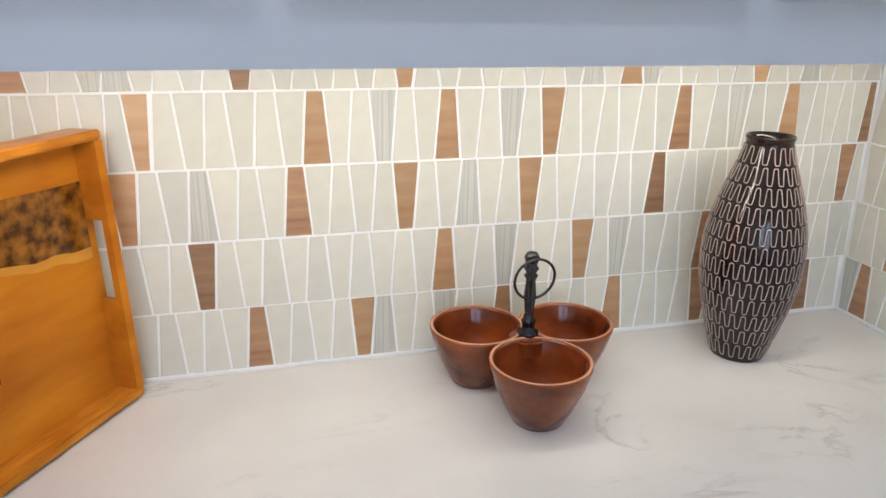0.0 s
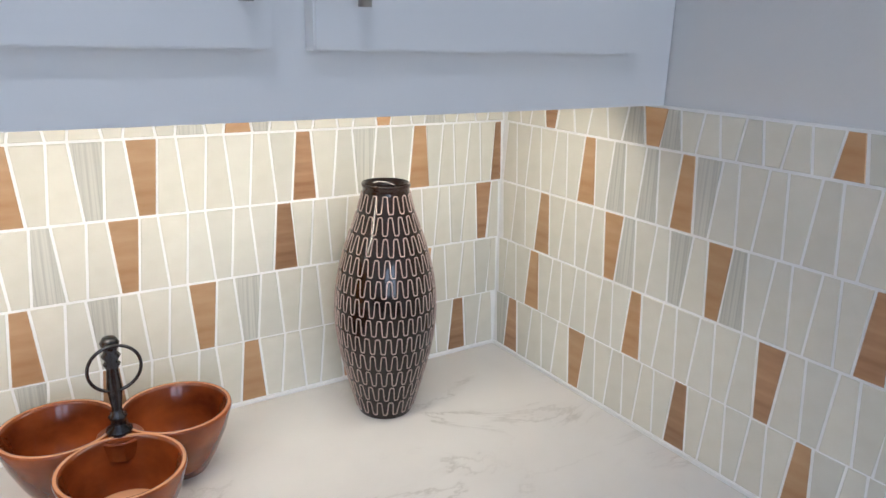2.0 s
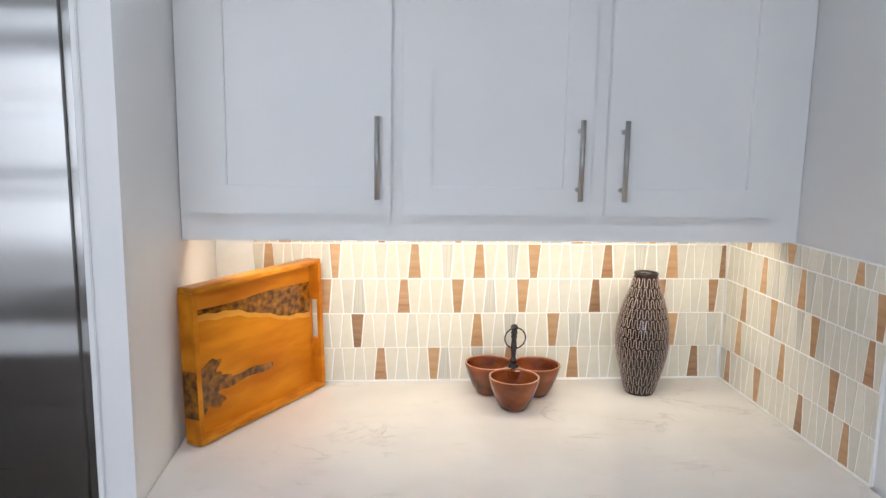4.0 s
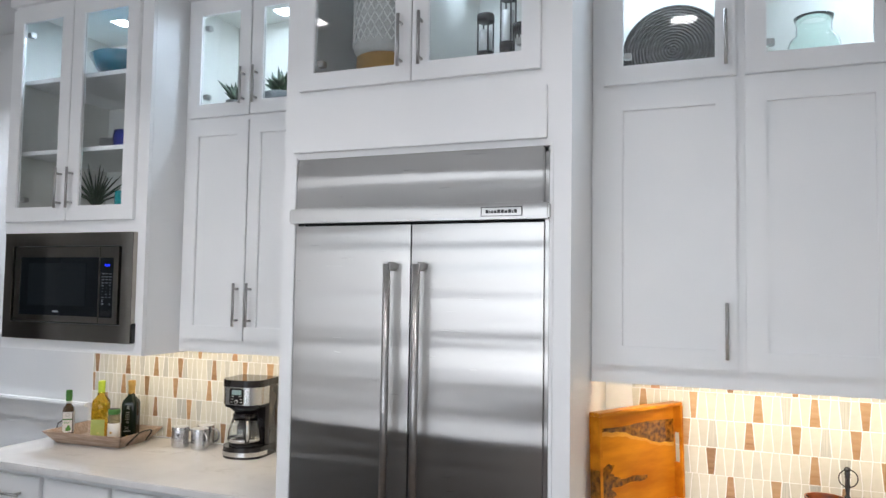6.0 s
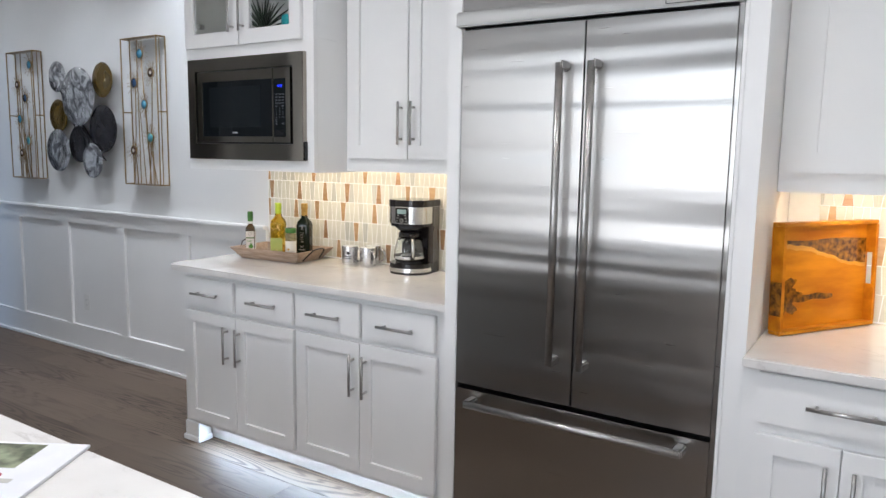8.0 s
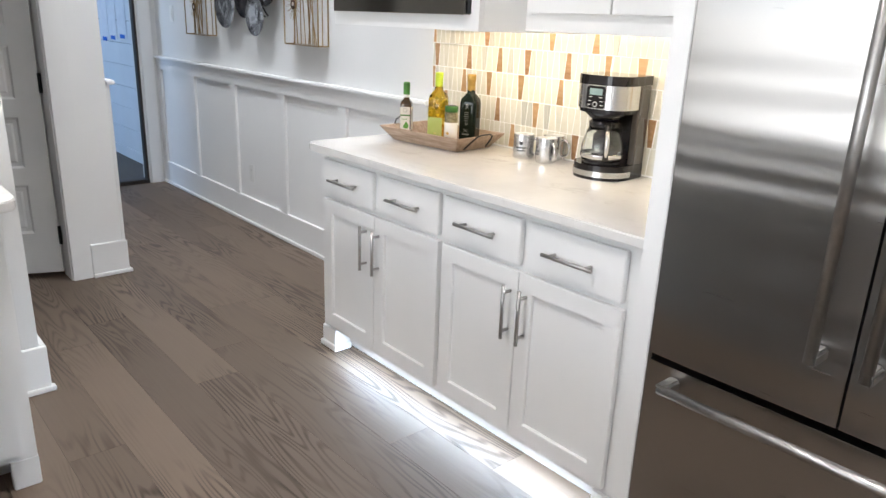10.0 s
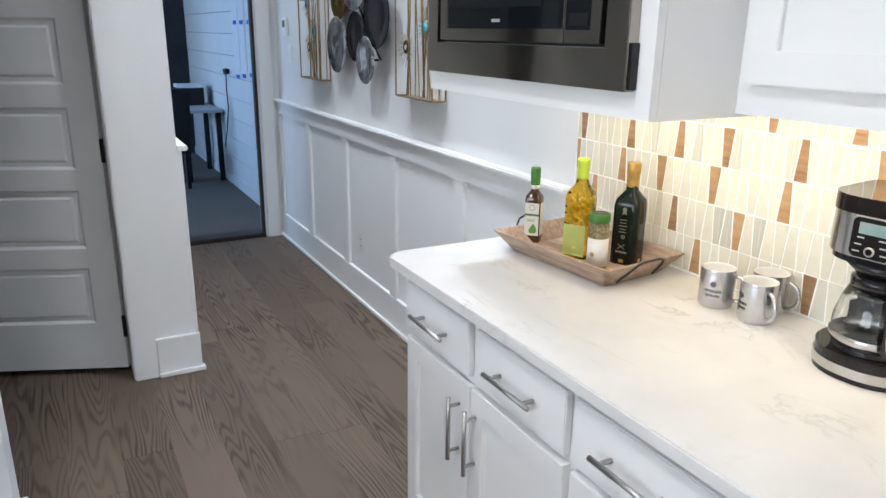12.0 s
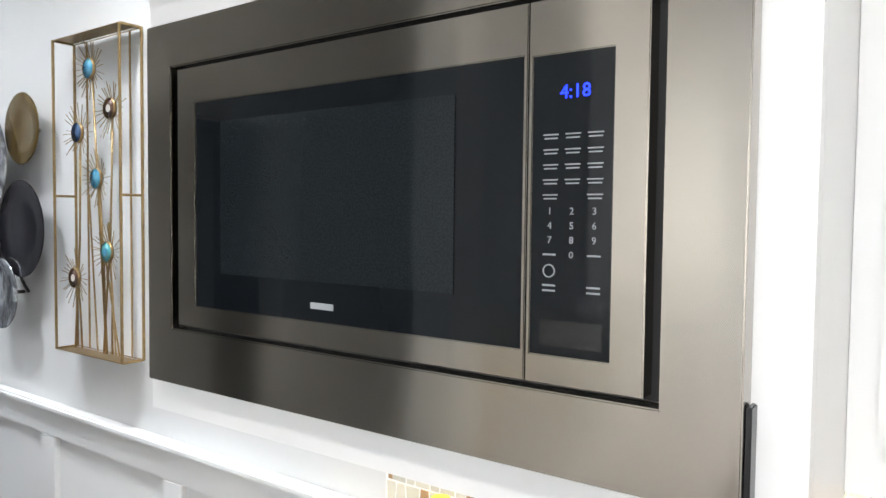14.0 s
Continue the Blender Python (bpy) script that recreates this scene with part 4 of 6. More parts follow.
bowls = thing("triple_bowl_server", "three joined red wooden bowls with a dark metal handle", "serving bowl", (0.371, 0.831, COUNTER))
BOWL = [(0.0, 0.001), (0.030, 0.0), (0.034, 0.002), (0.046, 0.024), (0.059, 0.055), (0.067, 0.084), (0.0665, 0.0875), (0.0615, 0.0875), (0.060, 0.083), (0.052, 0.052), (0.040, 0.024), (0.030, 0.014), (0.0, 0.012)]
for k, ang in enumerate((262, 142, 22)):
    bx, by = 0.075 * math.cos(radians(ang)), 0.075 * math.sin(radians(ang))
    part("bowl", lathe(BOWL, 48, (bx, by, 0)), BOWLWOOD, bowls, "turned red wood bowl", True)
    part("rim", lathe([(0.0618, 0.0872), (0.0640, 0.0884), (0.0664, 0.0872)], 48, (bx, by, 0)), SAPWOOD, bowls, "paler bowl rim", True)
    part("bottom", lathe([(0.0, 0.0132), (0.031, 0.0150), (0.042, 0.0292), (0.0405, 0.0290), (0.030, 0.0170), (0.0, 0.0150)], 32, (bx, by, 0)), SAPWOOD, bowls, "paler bowl bottom", True)
part("joint", slab([(0.026 * math.cos(radians(a)), 0.026 * math.sin(radians(a))) for a in range(0, 360, 30)], 0.060, 0.086, 0.003), BOWLWOOD, bowls, "wooden joint between the bowls")
post = part("handle_post", lathe([(0.0, 0.086), (0.014, 0.086), (0.0145, 0.092), (0.008, 0.096), (0.009, 0.105), (0.0105, 0.108), (0.007, 0.112), (0.0055, 0.118), (0.0085, 0.145), (0.0065, 0.168), (0.0095, 0.174), (0.0065, 0.178), (0.0105, 0.184), (0.007, 0.189), (0.009, 0.194), (0.0105, 0.200), (0.007, 0.206), (0.0, 0.208)], 24), PEWTER, bowls, "turned dark metal post", True)
part("ring", tube(bmesh.new(), [(0.028 * math.sin(a) + 0.001, -0.011 - 0.006 * math.cos(a), 0.172 + 0.030 * math.cos(a)) for a in [math.tau * k / 40 for k in range(40)]], 0.0019, 8, True), PEWTER, post, "loose metal ring", True)

vase = thing("vase", "tall black glazed vase with raised looping lines", "vase", (0.741, 0.866, COUNTER))
PROFILE = [(0.0, 0.0), (0.038, 0.0), (0.041, 0.004), (0.053, 0.045), (0.066, 0.095), (0.0725, 0.145), (0.070, 0.195), (0.058, 0.245), (0.043, 0.287), (0.0345, 0.315), (0.0325, 0.325), (0.034, 0.331), (0.033, 0.334), (0.029, 0.331), (0.028, 0.318), (0.04, 0.27), (0.05, 0.2), (0.03, 0.05), (0.0, 0.04)]


def smooth_profile(rows, n=6):
    out = []
    for k in range(len(rows) - 1):
        p0, p1, p2, p3 = rows[max(k - 1, 0)], rows[k], rows[k + 1], rows[min(k + 2, len(rows) - 1)]
        for j in range(n):
            t = j / n
            out.append(tuple(max(0.0, 0.5 * ((2 * p1[i]) + (-p0[i] + p2[i]) * t + (2 * p0[i] - 5 * p1[i] + 4 * p2[i] - p3[i]) * t * t + (-p0[i] + 3 * p1[i] - 3 * p2[i] + p3[i]) * t ** 3)) if i == 0 else
                             0.5 * ((2 * p1[i]) + (-p0[i] + p2[i]) * t + (2 * p0[i] - 5 * p1[i] + 4 * p2[i] - p3[i]) * t * t + (-p0[i] + 3 * p1[i] - 3 * p2[i] + p3[i]) * t ** 3) for i in (0, 1)))
    return out + [rows[-1]]


PROFILE = [(r, h * 1.03) for r, h in PROFILE]
SMOOTH = [PROFILE[0]] + smooth_profile(PROFILE[1:14], 5) + PROFILE[14:]
part("body", lathe(SMOOTH, 56), VASEBLACK, vase, smooth=True)
OUTER = SMOOTH[1:56]
OUTER = sorted([(h, r) for r, h in OUTER if h < 0.33])


def vase_radius(h):
    for (h0, r0), (h1, r1) in zip(OUTER, OUTER[1:]):
        if h0 <= h <= h1:
            return r0 + (r1 - r0) * (h - h0) / max(h1 - h0, 1e-6)
    return OUTER[-1][1]


for k in range(12):
    hz = 0.020 + k * 0.0272
    loops = max(14, round(math.tau * vase_radius(hz) / 0.0148))
    pts = []
    n = loops * 24
    for j in range(n):
        a = math.tau * j / n
        ph = loops * a + k * 1.3
        wav = math.sin(ph)
        z = hz + 0.0115 * math.tanh(3.2 * wav) / math.tanh(3.2)
        a2 = a - 0.06 / loops * math.sin(2 * ph)
        r = vase_radius(z) + 0.0004
        pts.append((r * math.cos(a2), r * math.sin(a2), z))
    part("raised_line", tube(bmesh.new(), pts, 0.00085, 5, True), VASELINE, vase, "pale raised looping line", True)

# ---------------------------------------------------------------- things by the coffee maker
CRATE = material("weathered_wood", (0.34, 0.24, 0.17), 0.65, second=(0.50, 0.38, 0.29), scale=9, detail=6, stretch=(1.5, 9, 9), bump=0.4, bump_scale=60)
IRON = material("black_iron", (0.02, 0.018, 0.017), 0.5, second=(0.035, 0.03, 0.028), scale=40, bump=0.2)
OILDARK = material("dark_green_glass", (0.010, 0.016, 0.010), 0.05, second=(0.006, 0.012, 0.008), scale=8, ior=1.35)
BROWNGLASS = material("brown_bottle_glass", (0.05, 0.024, 0.006), 0.05, second=(0.08, 0.04, 0.008), scale=10, coat=0.5)
OILGOLD = material("golden_oil", (0.92, 0.60, 0.07), 0.02, transmission=1.0, ior=1.28)
OLIVE = material("olives", (0.66, 0.60, 0.14), 0.3, second=(0.78, 0.72, 0.26), scale=30)
LIME = material("lime_foil", (0.56, 0.72, 0.06), 0.35, second=(0.50, 0.64, 0.05), scale=20)
GREENCAP = material("green_cap", (0.05, 0.17, 0.03), 0.4, second=(0.08, 0.24, 0.05), scale=30)
GOLDFOIL = material("gold_foil", (0.62, 0.40, 0.12), 0.3, 0.7, second=(0.5, 0.30, 0.08), scale=50, bump=0.3)
LABEL = material("paper_label", (0.78, 0.77, 0.73), 0.6, second=(0.74, 0.73, 0.69), scale=30)
LIMELABEL = material("lime_label", (0.50, 0.58, 0.14), 0.5, second=(0.56, 0.63, 0.2), scale=20)
DARKINK = material("dark_print", (0.06, 0.06, 0.06), 0.6)
GREYINK = material("grey_print", (0.45, 0.45, 0.42), 0.6)
SPICE = material("dried_herbs", (0.20, 0.17, 0.09), 0.8, second=(0.36, 0.31, 0.18), scale=160, contrast=(0.4, 0.6))
LEAF = material("leaf_green", (0.09, 0.28, 0.04), 0.4, second=(0.14, 0.38, 0.06), scale=30)

bt = thing("wooden_tray", "weathered wooden tray with iron handles holding oil bottles", "tray", (-2.845, 0.778, COUNTER), 5.5)
A, B, TH = 0.184, 0.102, 0.062


def flared(x0, y0, x1, y1, inward):
    """A sloping side board from base corners to rim corners."""
    (ax, ay), (bx, by) = x0, y0
    (cx, cy), (dx, dy) = x1, y1
    ix, iy = inward
    bm = bmesh.new()
    v = [bm.verts.new(p) for p in ((ax, ay, 0.002), (bx, by, 0.002), (dx, dy, TH), (cx, cy, TH), (ax + ix, ay + iy, 0.002), (bx + ix, by + iy, 0.002), (dx + ix, dy + iy, TH), (cx + ix, cy + iy, TH))]
    for f in ((0, 1, 2, 3), (7, 6, 5, 4), (3, 2, 6, 7), (1, 0, 4, 5), (0, 3, 7, 4), (2, 1, 5, 6)):
        bm.faces.new([v[k] for k in f])
    bmesh.ops.recalc_face_normals(bm, faces=bm.faces)
    bmesh.ops.bevel(bm, geom=list(bm.edges), offset=0.0015, segments=1, affect="EDGES")
    return bm


RX, RYY = 0.231, 0.149
part("bottom_board", boxes((-A, A, -B, B, 0.002, 0.014)), CRATE, bt)
part("side_board", flared((-A, -B), (A, -B), (-RX, -RYY), (RX, -RYY), (0, 0.011)), CRATE, bt)
part("side_board", flared((-A, B), (A, B), (-RX, RYY), (RX, RYY), (0, -0.011)), CRATE, bt)
part("end_board", flared((-A, -B), (-A, B), (-RX, -RYY), (-RX, RYY), (0.011, 0)), CRATE, bt)
part("end_board", flared((A, -B), (A, B), (RX, -RYY), (RX, RYY), (-0.011, 0)), CRATE, bt)
raised = [(-0.196, -0.058, 0.012), (-0.234, -0.052, 0.062), (-0.236, -0.042, 0.080), (-0.232, -0.022, 0.090), (-0.230, 0.022, 0.090), (-0.236, 0.042, 0.080), (-0.234, 0.052, 0.062), (-0.196, 0.058, 0.012)]
fallen = [(0.197, -0.074, 0.010), (0.228, -0.058, 0.046), (0.238, -0.040, 0.064), (0.242, -0.018, 0.069), (0.242, 0.030, 0.069), (0.238, 0.052, 0.062), (0.228, 0.058, 0.046), (0.197, 0.062, 0.010)]
for arch in (raised, fallen):
    part("iron_handle", tube(bmesh.new(), arch, 0.0034, 8), IRON, bt, "bent black iron handle", True)


def square_bottle(name, label, at, turn, w, profile, glass, cap, cap_mat, round_=0.35):
    """A bottle with rounded-square section: profile of (half width, height); cap from (radius, height) pairs."""
    b = thing(name, label, "bottle", at, turn, group="bottles in the tray")
    bm = bmesh.new()
    rings = []
    for hw, h, sq in profile:
        ring = []
        for k in range(32):
            a = math.tau * k / 32
            c, s_ = math.cos(a), math.sin(a)
            e = 2 + 5 * sq
            r = hw / ((abs(c) ** e + abs(s_) ** e) ** (1 / e))
            ring.append(bm.verts.new((r * c, r * s_, h)))
        rings.append(ring)
    for p, q in zip(rings, rings[1:]):
        for k in range(32):
            bm.faces.new((p[k], p[(k + 1) % 32], q[(k + 1) % 32], q[k]))
    bm.faces.new(rings[0][::-1])
    bm.faces.new(rings[-1])
    part("glass", bm, glass, b, smooth=True)
    part("cap", lathe(cap, 28), cap_mat, b, "sealed cap", True)
    return b


BZ = COUNTER + 0.0145
ob1 = square_bottle("oil_bottle", "small brown bottle of basil oil with a green cap", (-3.046, 0.745, BZ), 40, 0.022, [(0.0235, 0, 1), (0.0245, 0.003, 1), (0.0245, 0.130, 1), (0.0228, 0.142, 0.6), (0.0125, 0.156, 0.1), (0.0115, 0.182, 0)],
                    BROWNGLASS, [(0.0138, 0.174), (0.0142, 0.178), (0.0142, 0.192), (0.0150, 0.194), (0.0148, 0.222), (0.0135, 0.227), (0.0, 0.227)], GREENCAP)
part("label", boxes((-0.0215, 0.0215, -0.0256, -0.0246, 0.022, 0.122)), LABEL, ob1, "white printed label")
part("label", boxes((0.0246, 0.0256, -0.0215, 0.0215, 0.022, 0.122)), LABEL, ob1, "white printed label")
part("label_band", boxes((-0.0216, 0.0216, -0.0260, -0.0255, 0.083, 0.089)), GREENCAP, ob1, "green band on the label")
part("neck_label", lathe([(0.0128, 0.162), (0.0147, 0.164), (0.0147, 0.172), (0.0128, 0.174)], 24), LABEL, ob1, smooth=True)
part("label_picture", lathe([(0.007, -0.0003), (0.0095, -0.0003), (0.0095, 0.0003), (0.007, 0.0003)], 24, (0.0, -0.0259, 0.108), "y"), GREYINK, ob1, "round grey emblem")
part("label_leaf", blob([(-0.006, 0.030), (0.010, 0.029), (0.017, 0.036), (0.015, 0.046), (0.009, 0.056), (0.004, 0.059), (-0.001, 0.050), (-0.008, 0.040)], -0.0262, -0.0256), LEAF, ob1, "printed green leaf")
lettering("basil", 0.014, (-0.002, -0.0260, 0.070), LEAF, ob1, "label_word", "green word on the label", inplace=False)

ob2 = square_bottle("oil_bottle", "clear bottle of golden oil with green olives, lime cap and label", (-2.862, 0.772, BZ), 28, 0.033, [(0.0345, 0, 1), (0.036, 0.004, 1), (0.036, 0.168, 1), (0.0335, 0.186, 0.7), (0.018, 0.210, 0.1), (0.0150, 0.235, 0)],
                    OILGOLD, [(0.0158, 0.222), (0.0162, 0.226), (0.0168, 0.270), (0.0175, 0.275), (0.016, 0.281), (0.0, 0.281)], LIME)
part("label", boxes((-0.0320, 0.0320, -0.0373, -0.0362, 0.010, 0.098)), LIMELABEL, ob2, "lime green label")
part("label_mark", boxes((-0.004, 0.006, -0.0378, -0.0372, 0.030, 0.036)), OLIVE, ob2, "small dark mark")
ro = random.Random(11)
for k in range(40):
    row, col = divmod(k, 8)
    side, slot = divmod(col, 2)
    u, w = (slot - 0.5) * 0.027 + ro.uniform(-0.004, 0.004) + 0.006 * (row % 2), 0.0250
    c = [(u, -w), (w, u), (-u, w), (-w, -u)][side]
    bm = lathe([(0.0, -0.0105), (0.0052, -0.0085), (0.0078, -0.003), (0.0078, 0.003), (0.0052, 0.0085), (0.0, 0.0105)], 12)
    bm.transform(pose(c[0], c[1], 0.104 + 0.0155 * row + ro.uniform(-0.003, 0.003), ro.uniform(-40, 40), ro.uniform(-70, 70), 0))
    part("olive", bm, OLIVE, ob2, smooth=True)
ob2.children[0].visible_shadow = False

ob3 = square_bottle("oil_bottle", "dark green bottle of oil with a gold foil neck", (-2.755, 0.857, BZ), 24, 0.036, [(0.035, 0, 1), (0.0365, 0.004, 1), (0.0365, 0.165, 1), (0.034, 0.180, 0.7), (0.0165, 0.205, 0.1), (0.0150, 0.235, 0)],
                    OILDARK, [(0.0160, 0.212), (0.0165, 0.216), (0.0165, 0.250), (0.0185, 0.252), (0.0185, 0.276), (0.017, 0.280), (0.0, 0.280)], GOLDFOIL)
FAINTINK = material("faint_print", (0.22, 0.23, 0.21), 0.6)
part("label_mark", blob([(-0.008, 0.140), (-0.004, 0.150), (-0.007, 0.158), (0.0, 0.163), (0.006, 0.158), (0.004, 0.150), (0.008, 0.141), (0.0, 0.146)], -0.0373, -0.0366), FAINTINK, ob3, "pale emblem on the glass")
for k, wid in enumerate((0.020, 0.018, 0.024, 0.018, 0.022)):
    part("label_text", boxes((-wid / 2 - 0.002, wid / 2 - 0.002, -0.0372, -0.0366, 0.126 - 0.0085 * k, 0.1282 - 0.0085 * k)), FAINTINK, ob3, "pale line of lettering")
part("label_seal", lathe([(0.003, -0.0003), (0.0055, -0.0003), (0.0055, 0.0003), (0.003, 0.0003)], 16, (0.0, -0.0369, 0.080), "y"), FAINTINK, ob3, "small pale seal")
part("label_text", boxes((-0.018, 0.014, -0.0372, -0.0366, 0.034, 0.039)), FAINTINK, ob3, "pale line of lettering")
for tilt_ in (35, -35):
    bm = boxes((-0.012, 0.012, -0.0004, 0.0004, -0.001, 0.001))
    bm.transform(pose(-0.003, -0.0369, 0.052, 0, tilt_, 0))
    part("label_mark", bm, FAINTINK, ob3, "pale stroke of a monogram")
part("base_band", lathe([(0.0355, 0.006), (0.0372, 0.007), (0.0372, 0.016), (0.0355, 0.017)], 32), GOLDFOIL, ob3, "gold band", True)

jar = thing("spice_jar", "clear jar of dried herbs with a green lid", "jar", (-2.729, 0.728, BZ), 20)
part("glass", lathe([(0.0, 0), (0.0255, 0), (0.027, 0.003), (0.027, 0.124), (0.025, 0.136), (0.0, 0.136)], 32), SPICE, jar, "herbs behind glass", True)
part("label", lathe([(0.0272, 0.020), (0.0276, 0.020), (0.0276, 0.095), (0.0272, 0.095)], 32), LABEL, jar, "white paper label", True)
part("lid", lathe([(0.0265, 0.1365), (0.0278, 0.138), (0.0278, 0.156), (0.0262, 0.160), (0.0, 0.160)], 32), GREENCAP, jar, "green screw lid", True)
part("lid_top", lathe([(0.0, 0.1603), (0.022, 0.1603), (0.0215, 0.1612), (0.0, 0.1612)], 28), DARKINK, jar, "dark printed lid top")
part("label_mark", lathe([(0.0, -0.0004), (0.006, -0.0004), (0.006, 0.0004), (0.0, 0.0004)], 16, (0.0, -0.0281, 0.052), "y"), GOLDFOIL, jar, "small gold mark")

MUGMETAL = material("silver_mug_glaze", (0.60, 0.60, 0.61), 0.22, 0.85, second=(0.55, 0.55, 0.56), scale=60, bump=0.05)
MUGWHITE = material("mug_inside", (0.82, 0.82, 0.80), 0.2, second=(0.78, 0.78, 0.76), scale=10)


def mug(at, turn, label):
    m = thing("mug", label, "mug", at, turn, group="silver mugs")
    part("body", lathe([(0.0, 0.0), (0.037, 0.0), (0.0395, 0.003), (0.0405, 0.010), (0.0405, 0.091), (0.0398, 0.0945)], 44), MUGMETAL, m, smooth=True)
    part("inside", lathe([(0.0398, 0.0946), (0.0375, 0.0950), (0.0365, 0.090), (0.0365, 0.012), (0.0, 0.010)], 44), MUGWHITE, m, "white glazed inside", True)
    part("handle", tube(bmesh.new(), [(0.039 + 0.031 * math.sin(a) ** 0.8, 0, 0.048 + 0.031 * math.cos(a)) for a in [math.pi * k / 16 for k in range(17)]], 0.0048, 10), MUGMETAL, m, smooth=True)
    bm = bmesh.new()
    for zz, h, wid in ((0.041, 0.0075, 0.040), (0.031, 0.006, 0.034)):
        n = 11
        for k in range(n):
            a0 = radians(-90) + (k / n - 0.5) * wid / 0.0408
            a1 = a0 + wid / 0.0408 / n * (0.62 if k % 3 else 0.42)
            v = [bm.verts.new((0.0409 * math.cos(a), 0.0409 * math.sin(a), z)) for a, z in ((a0, zz), (a1, zz), (a1, zz + h), (a0, zz + h))]
            bm.faces.new(v)
    r = bmesh.ops.solidify(bm, geom=list(bm.faces), thickness=-0.0003)
    bm2 = lathe([(0.0, -0.0003), (0.0075, -0.0003), (0.0075, 0.0003), (0.0, 0.0003)], 6, (0.0, -0.0411, 0.062), "y")
    part("printed_mark", bm, DARKINK, m, "dark printed lettering bars")
    part("printed_emblem", bm2, DARKINK, m, "small dark printed emblem")
    return m


mug((-2.437, 0.853, COUNTER), 28, "silver mug with dark print, beside the wooden tray")
mug((-2.325, 0.858, COUNTER), -22, "silver mug turned with its handle forward")
mug((-2.355, 0.936, COUNTER), 10, "silver mug standing behind two others by the tiles")

GLOSSBLACK = material("glossy_black_plastic", (0.010, 0.008, 0.009), 0.07, second=(0.014, 0.012, 0.012), scale=12, ior=1.4)
cm = thing("coffee_maker", "black and steel drip coffee maker with a glass carafe", "coffee maker", (-2.052, 0.862, COUNTER), 6)
CMSTEEL = steel("coffee_maker_steel", (0.55, 0.54, 0.525), 0.22, 0.6, (1, 1, 0.02), 0.01, drawn=2)
SMOKED = material("smoked_plastic", (0.045, 0.038, 0.032), 0.08, second=(0.060, 0.050, 0.042), scale=6, coat=0.3)
part("base", slab(rounded(-0.100, 0.100, -0.112, 0.098, (0.092, 0.092, 0.02, 0.02), 12), 0.0, 0.050, 0.010), GLOSSBLACK, cm)
part("base_band", slab(rounded(-0.1025, 0.1025, -0.1145, 0.0, (0.094, 0.094, 0.004, 0.004), 12), 0.011, 0.030, 0.002), CMSTEEL, cm, "steel band round the base")
part("warming_plate", lathe([(0.0, 0.0505), (0.066, 0.0505), (0.068, 0.0545), (0.0, 0.056)], 36, (0, -0.032, 0)), BLACKPLASTIC, cm, "black warming plate", True)
part("column", slab(rounded(-0.088, 0.074, 0.040, 0.098, (0.006, 0.006, 0.02, 0.004)), 0.0505, 0.239, 0.003), GLOSSBLACK, cm, "black column behind the carafe")
part("water_tank", slab(rounded(0.0745, 0.099, 0.012, 0.099, (0.008, 0.008, 0.02, 0.004)), 0.0505, 0.3175, 0.004), SMOKED, cm, "smoked water tank")
part("head", slab(rounded(-0.099, 0.099, -0.106, 0.011, (0.070, 0.070, 0.004, 0.004), 14), 0.2395, 0.3180, 0.003), CMSTEEL, cm, "brushed steel front")
part("head_back", slab(rounded(-0.096, 0.0740, 0.0115, 0.100, (0.004, 0.004, 0.02, 0.02)), 0.2395, 0.3175, 0.003), GLOSSBLACK, cm)
part("head_rim", slab(rounded(-0.093, 0.093, -0.100, 0.011, (0.066, 0.066, 0.004, 0.004), 14), 0.2260, 0.2390, 0.005), GLOSSBLACK, cm, "black ring under the head")
part("lid", slab(rounded(-0.101, 0.101, -0.108, 0.101, (0.072, 0.072, 0.02, 0.02), 14), 0.3185, 0.350, 0.015), GLOSSBLACK, cm, "glossy black lid")
part("lid_seam", slab(rounded(-0.1, 0.1, -0.107, 0.1, (0.071, 0.071, 0.02, 0.02), 14), 0.3181, 0.3205, 0.0004), CHROME, cm, "thin bright seam under the lid")
part("basket", lathe([(0.0, 0.203), (0.050, 0.203), (0.074, 0.2255), (0.0, 0.2255)], 32, (0, -0.032, 0)), BLACKPLASTIC, cm, "black filter basket", True)
pn = part("control_panel", slab(rounded(-0.036, 0.036, -0.0365, 0.0365, (0.008, 0.008, 0.008, 0.008), 5), 0.0, 0.005, 0.0015), GLOSSBLACK, cm, "black control panel")
pn.data.transform(pose(0, -0.1045, 0.2790, 90))
part("panel_border", tube(bmesh.new(), [(x, -0.1086, 0.279 + z) for x, z in rounded(-0.036, 0.036, -0.0365, 0.0365, (0.008, 0.008, 0.008, 0.008), 5)], 0.0009, 5, True), CHROME, pn, "thin bright border", True)
LCD = material("lcd", (0.22, 0.31, 0.31), 0.15, second=(0.26, 0.35, 0.35), scale=20)
part("display", boxes((-0.024, 0.024, -0.1108, -0.1090, 0.286, 0.307), bevel=0.0006), LCD, pn, "pale blue-green display")
for x, z in ((-0.019, 0.279), (0.019, 0.279), (-0.022, 0.266), (0.022, 0.266), (-0.024, 0.253), (0.024, 0.253)):
    part("button", boxes((x - 0.006, x + 0.006, -0.1101, -0.1090, z - 0.0012, z + 0.0012)), GREYINK, pn, "small pale button")
part("knob", lathe([(0.006, -0.002), (0.0085, -0.002), (0.0092, 0.001), (0.006, 0.002)], 24, (0.0, -0.1105, 0.2555), "y"), CHROME, pn, "round chrome button", True)
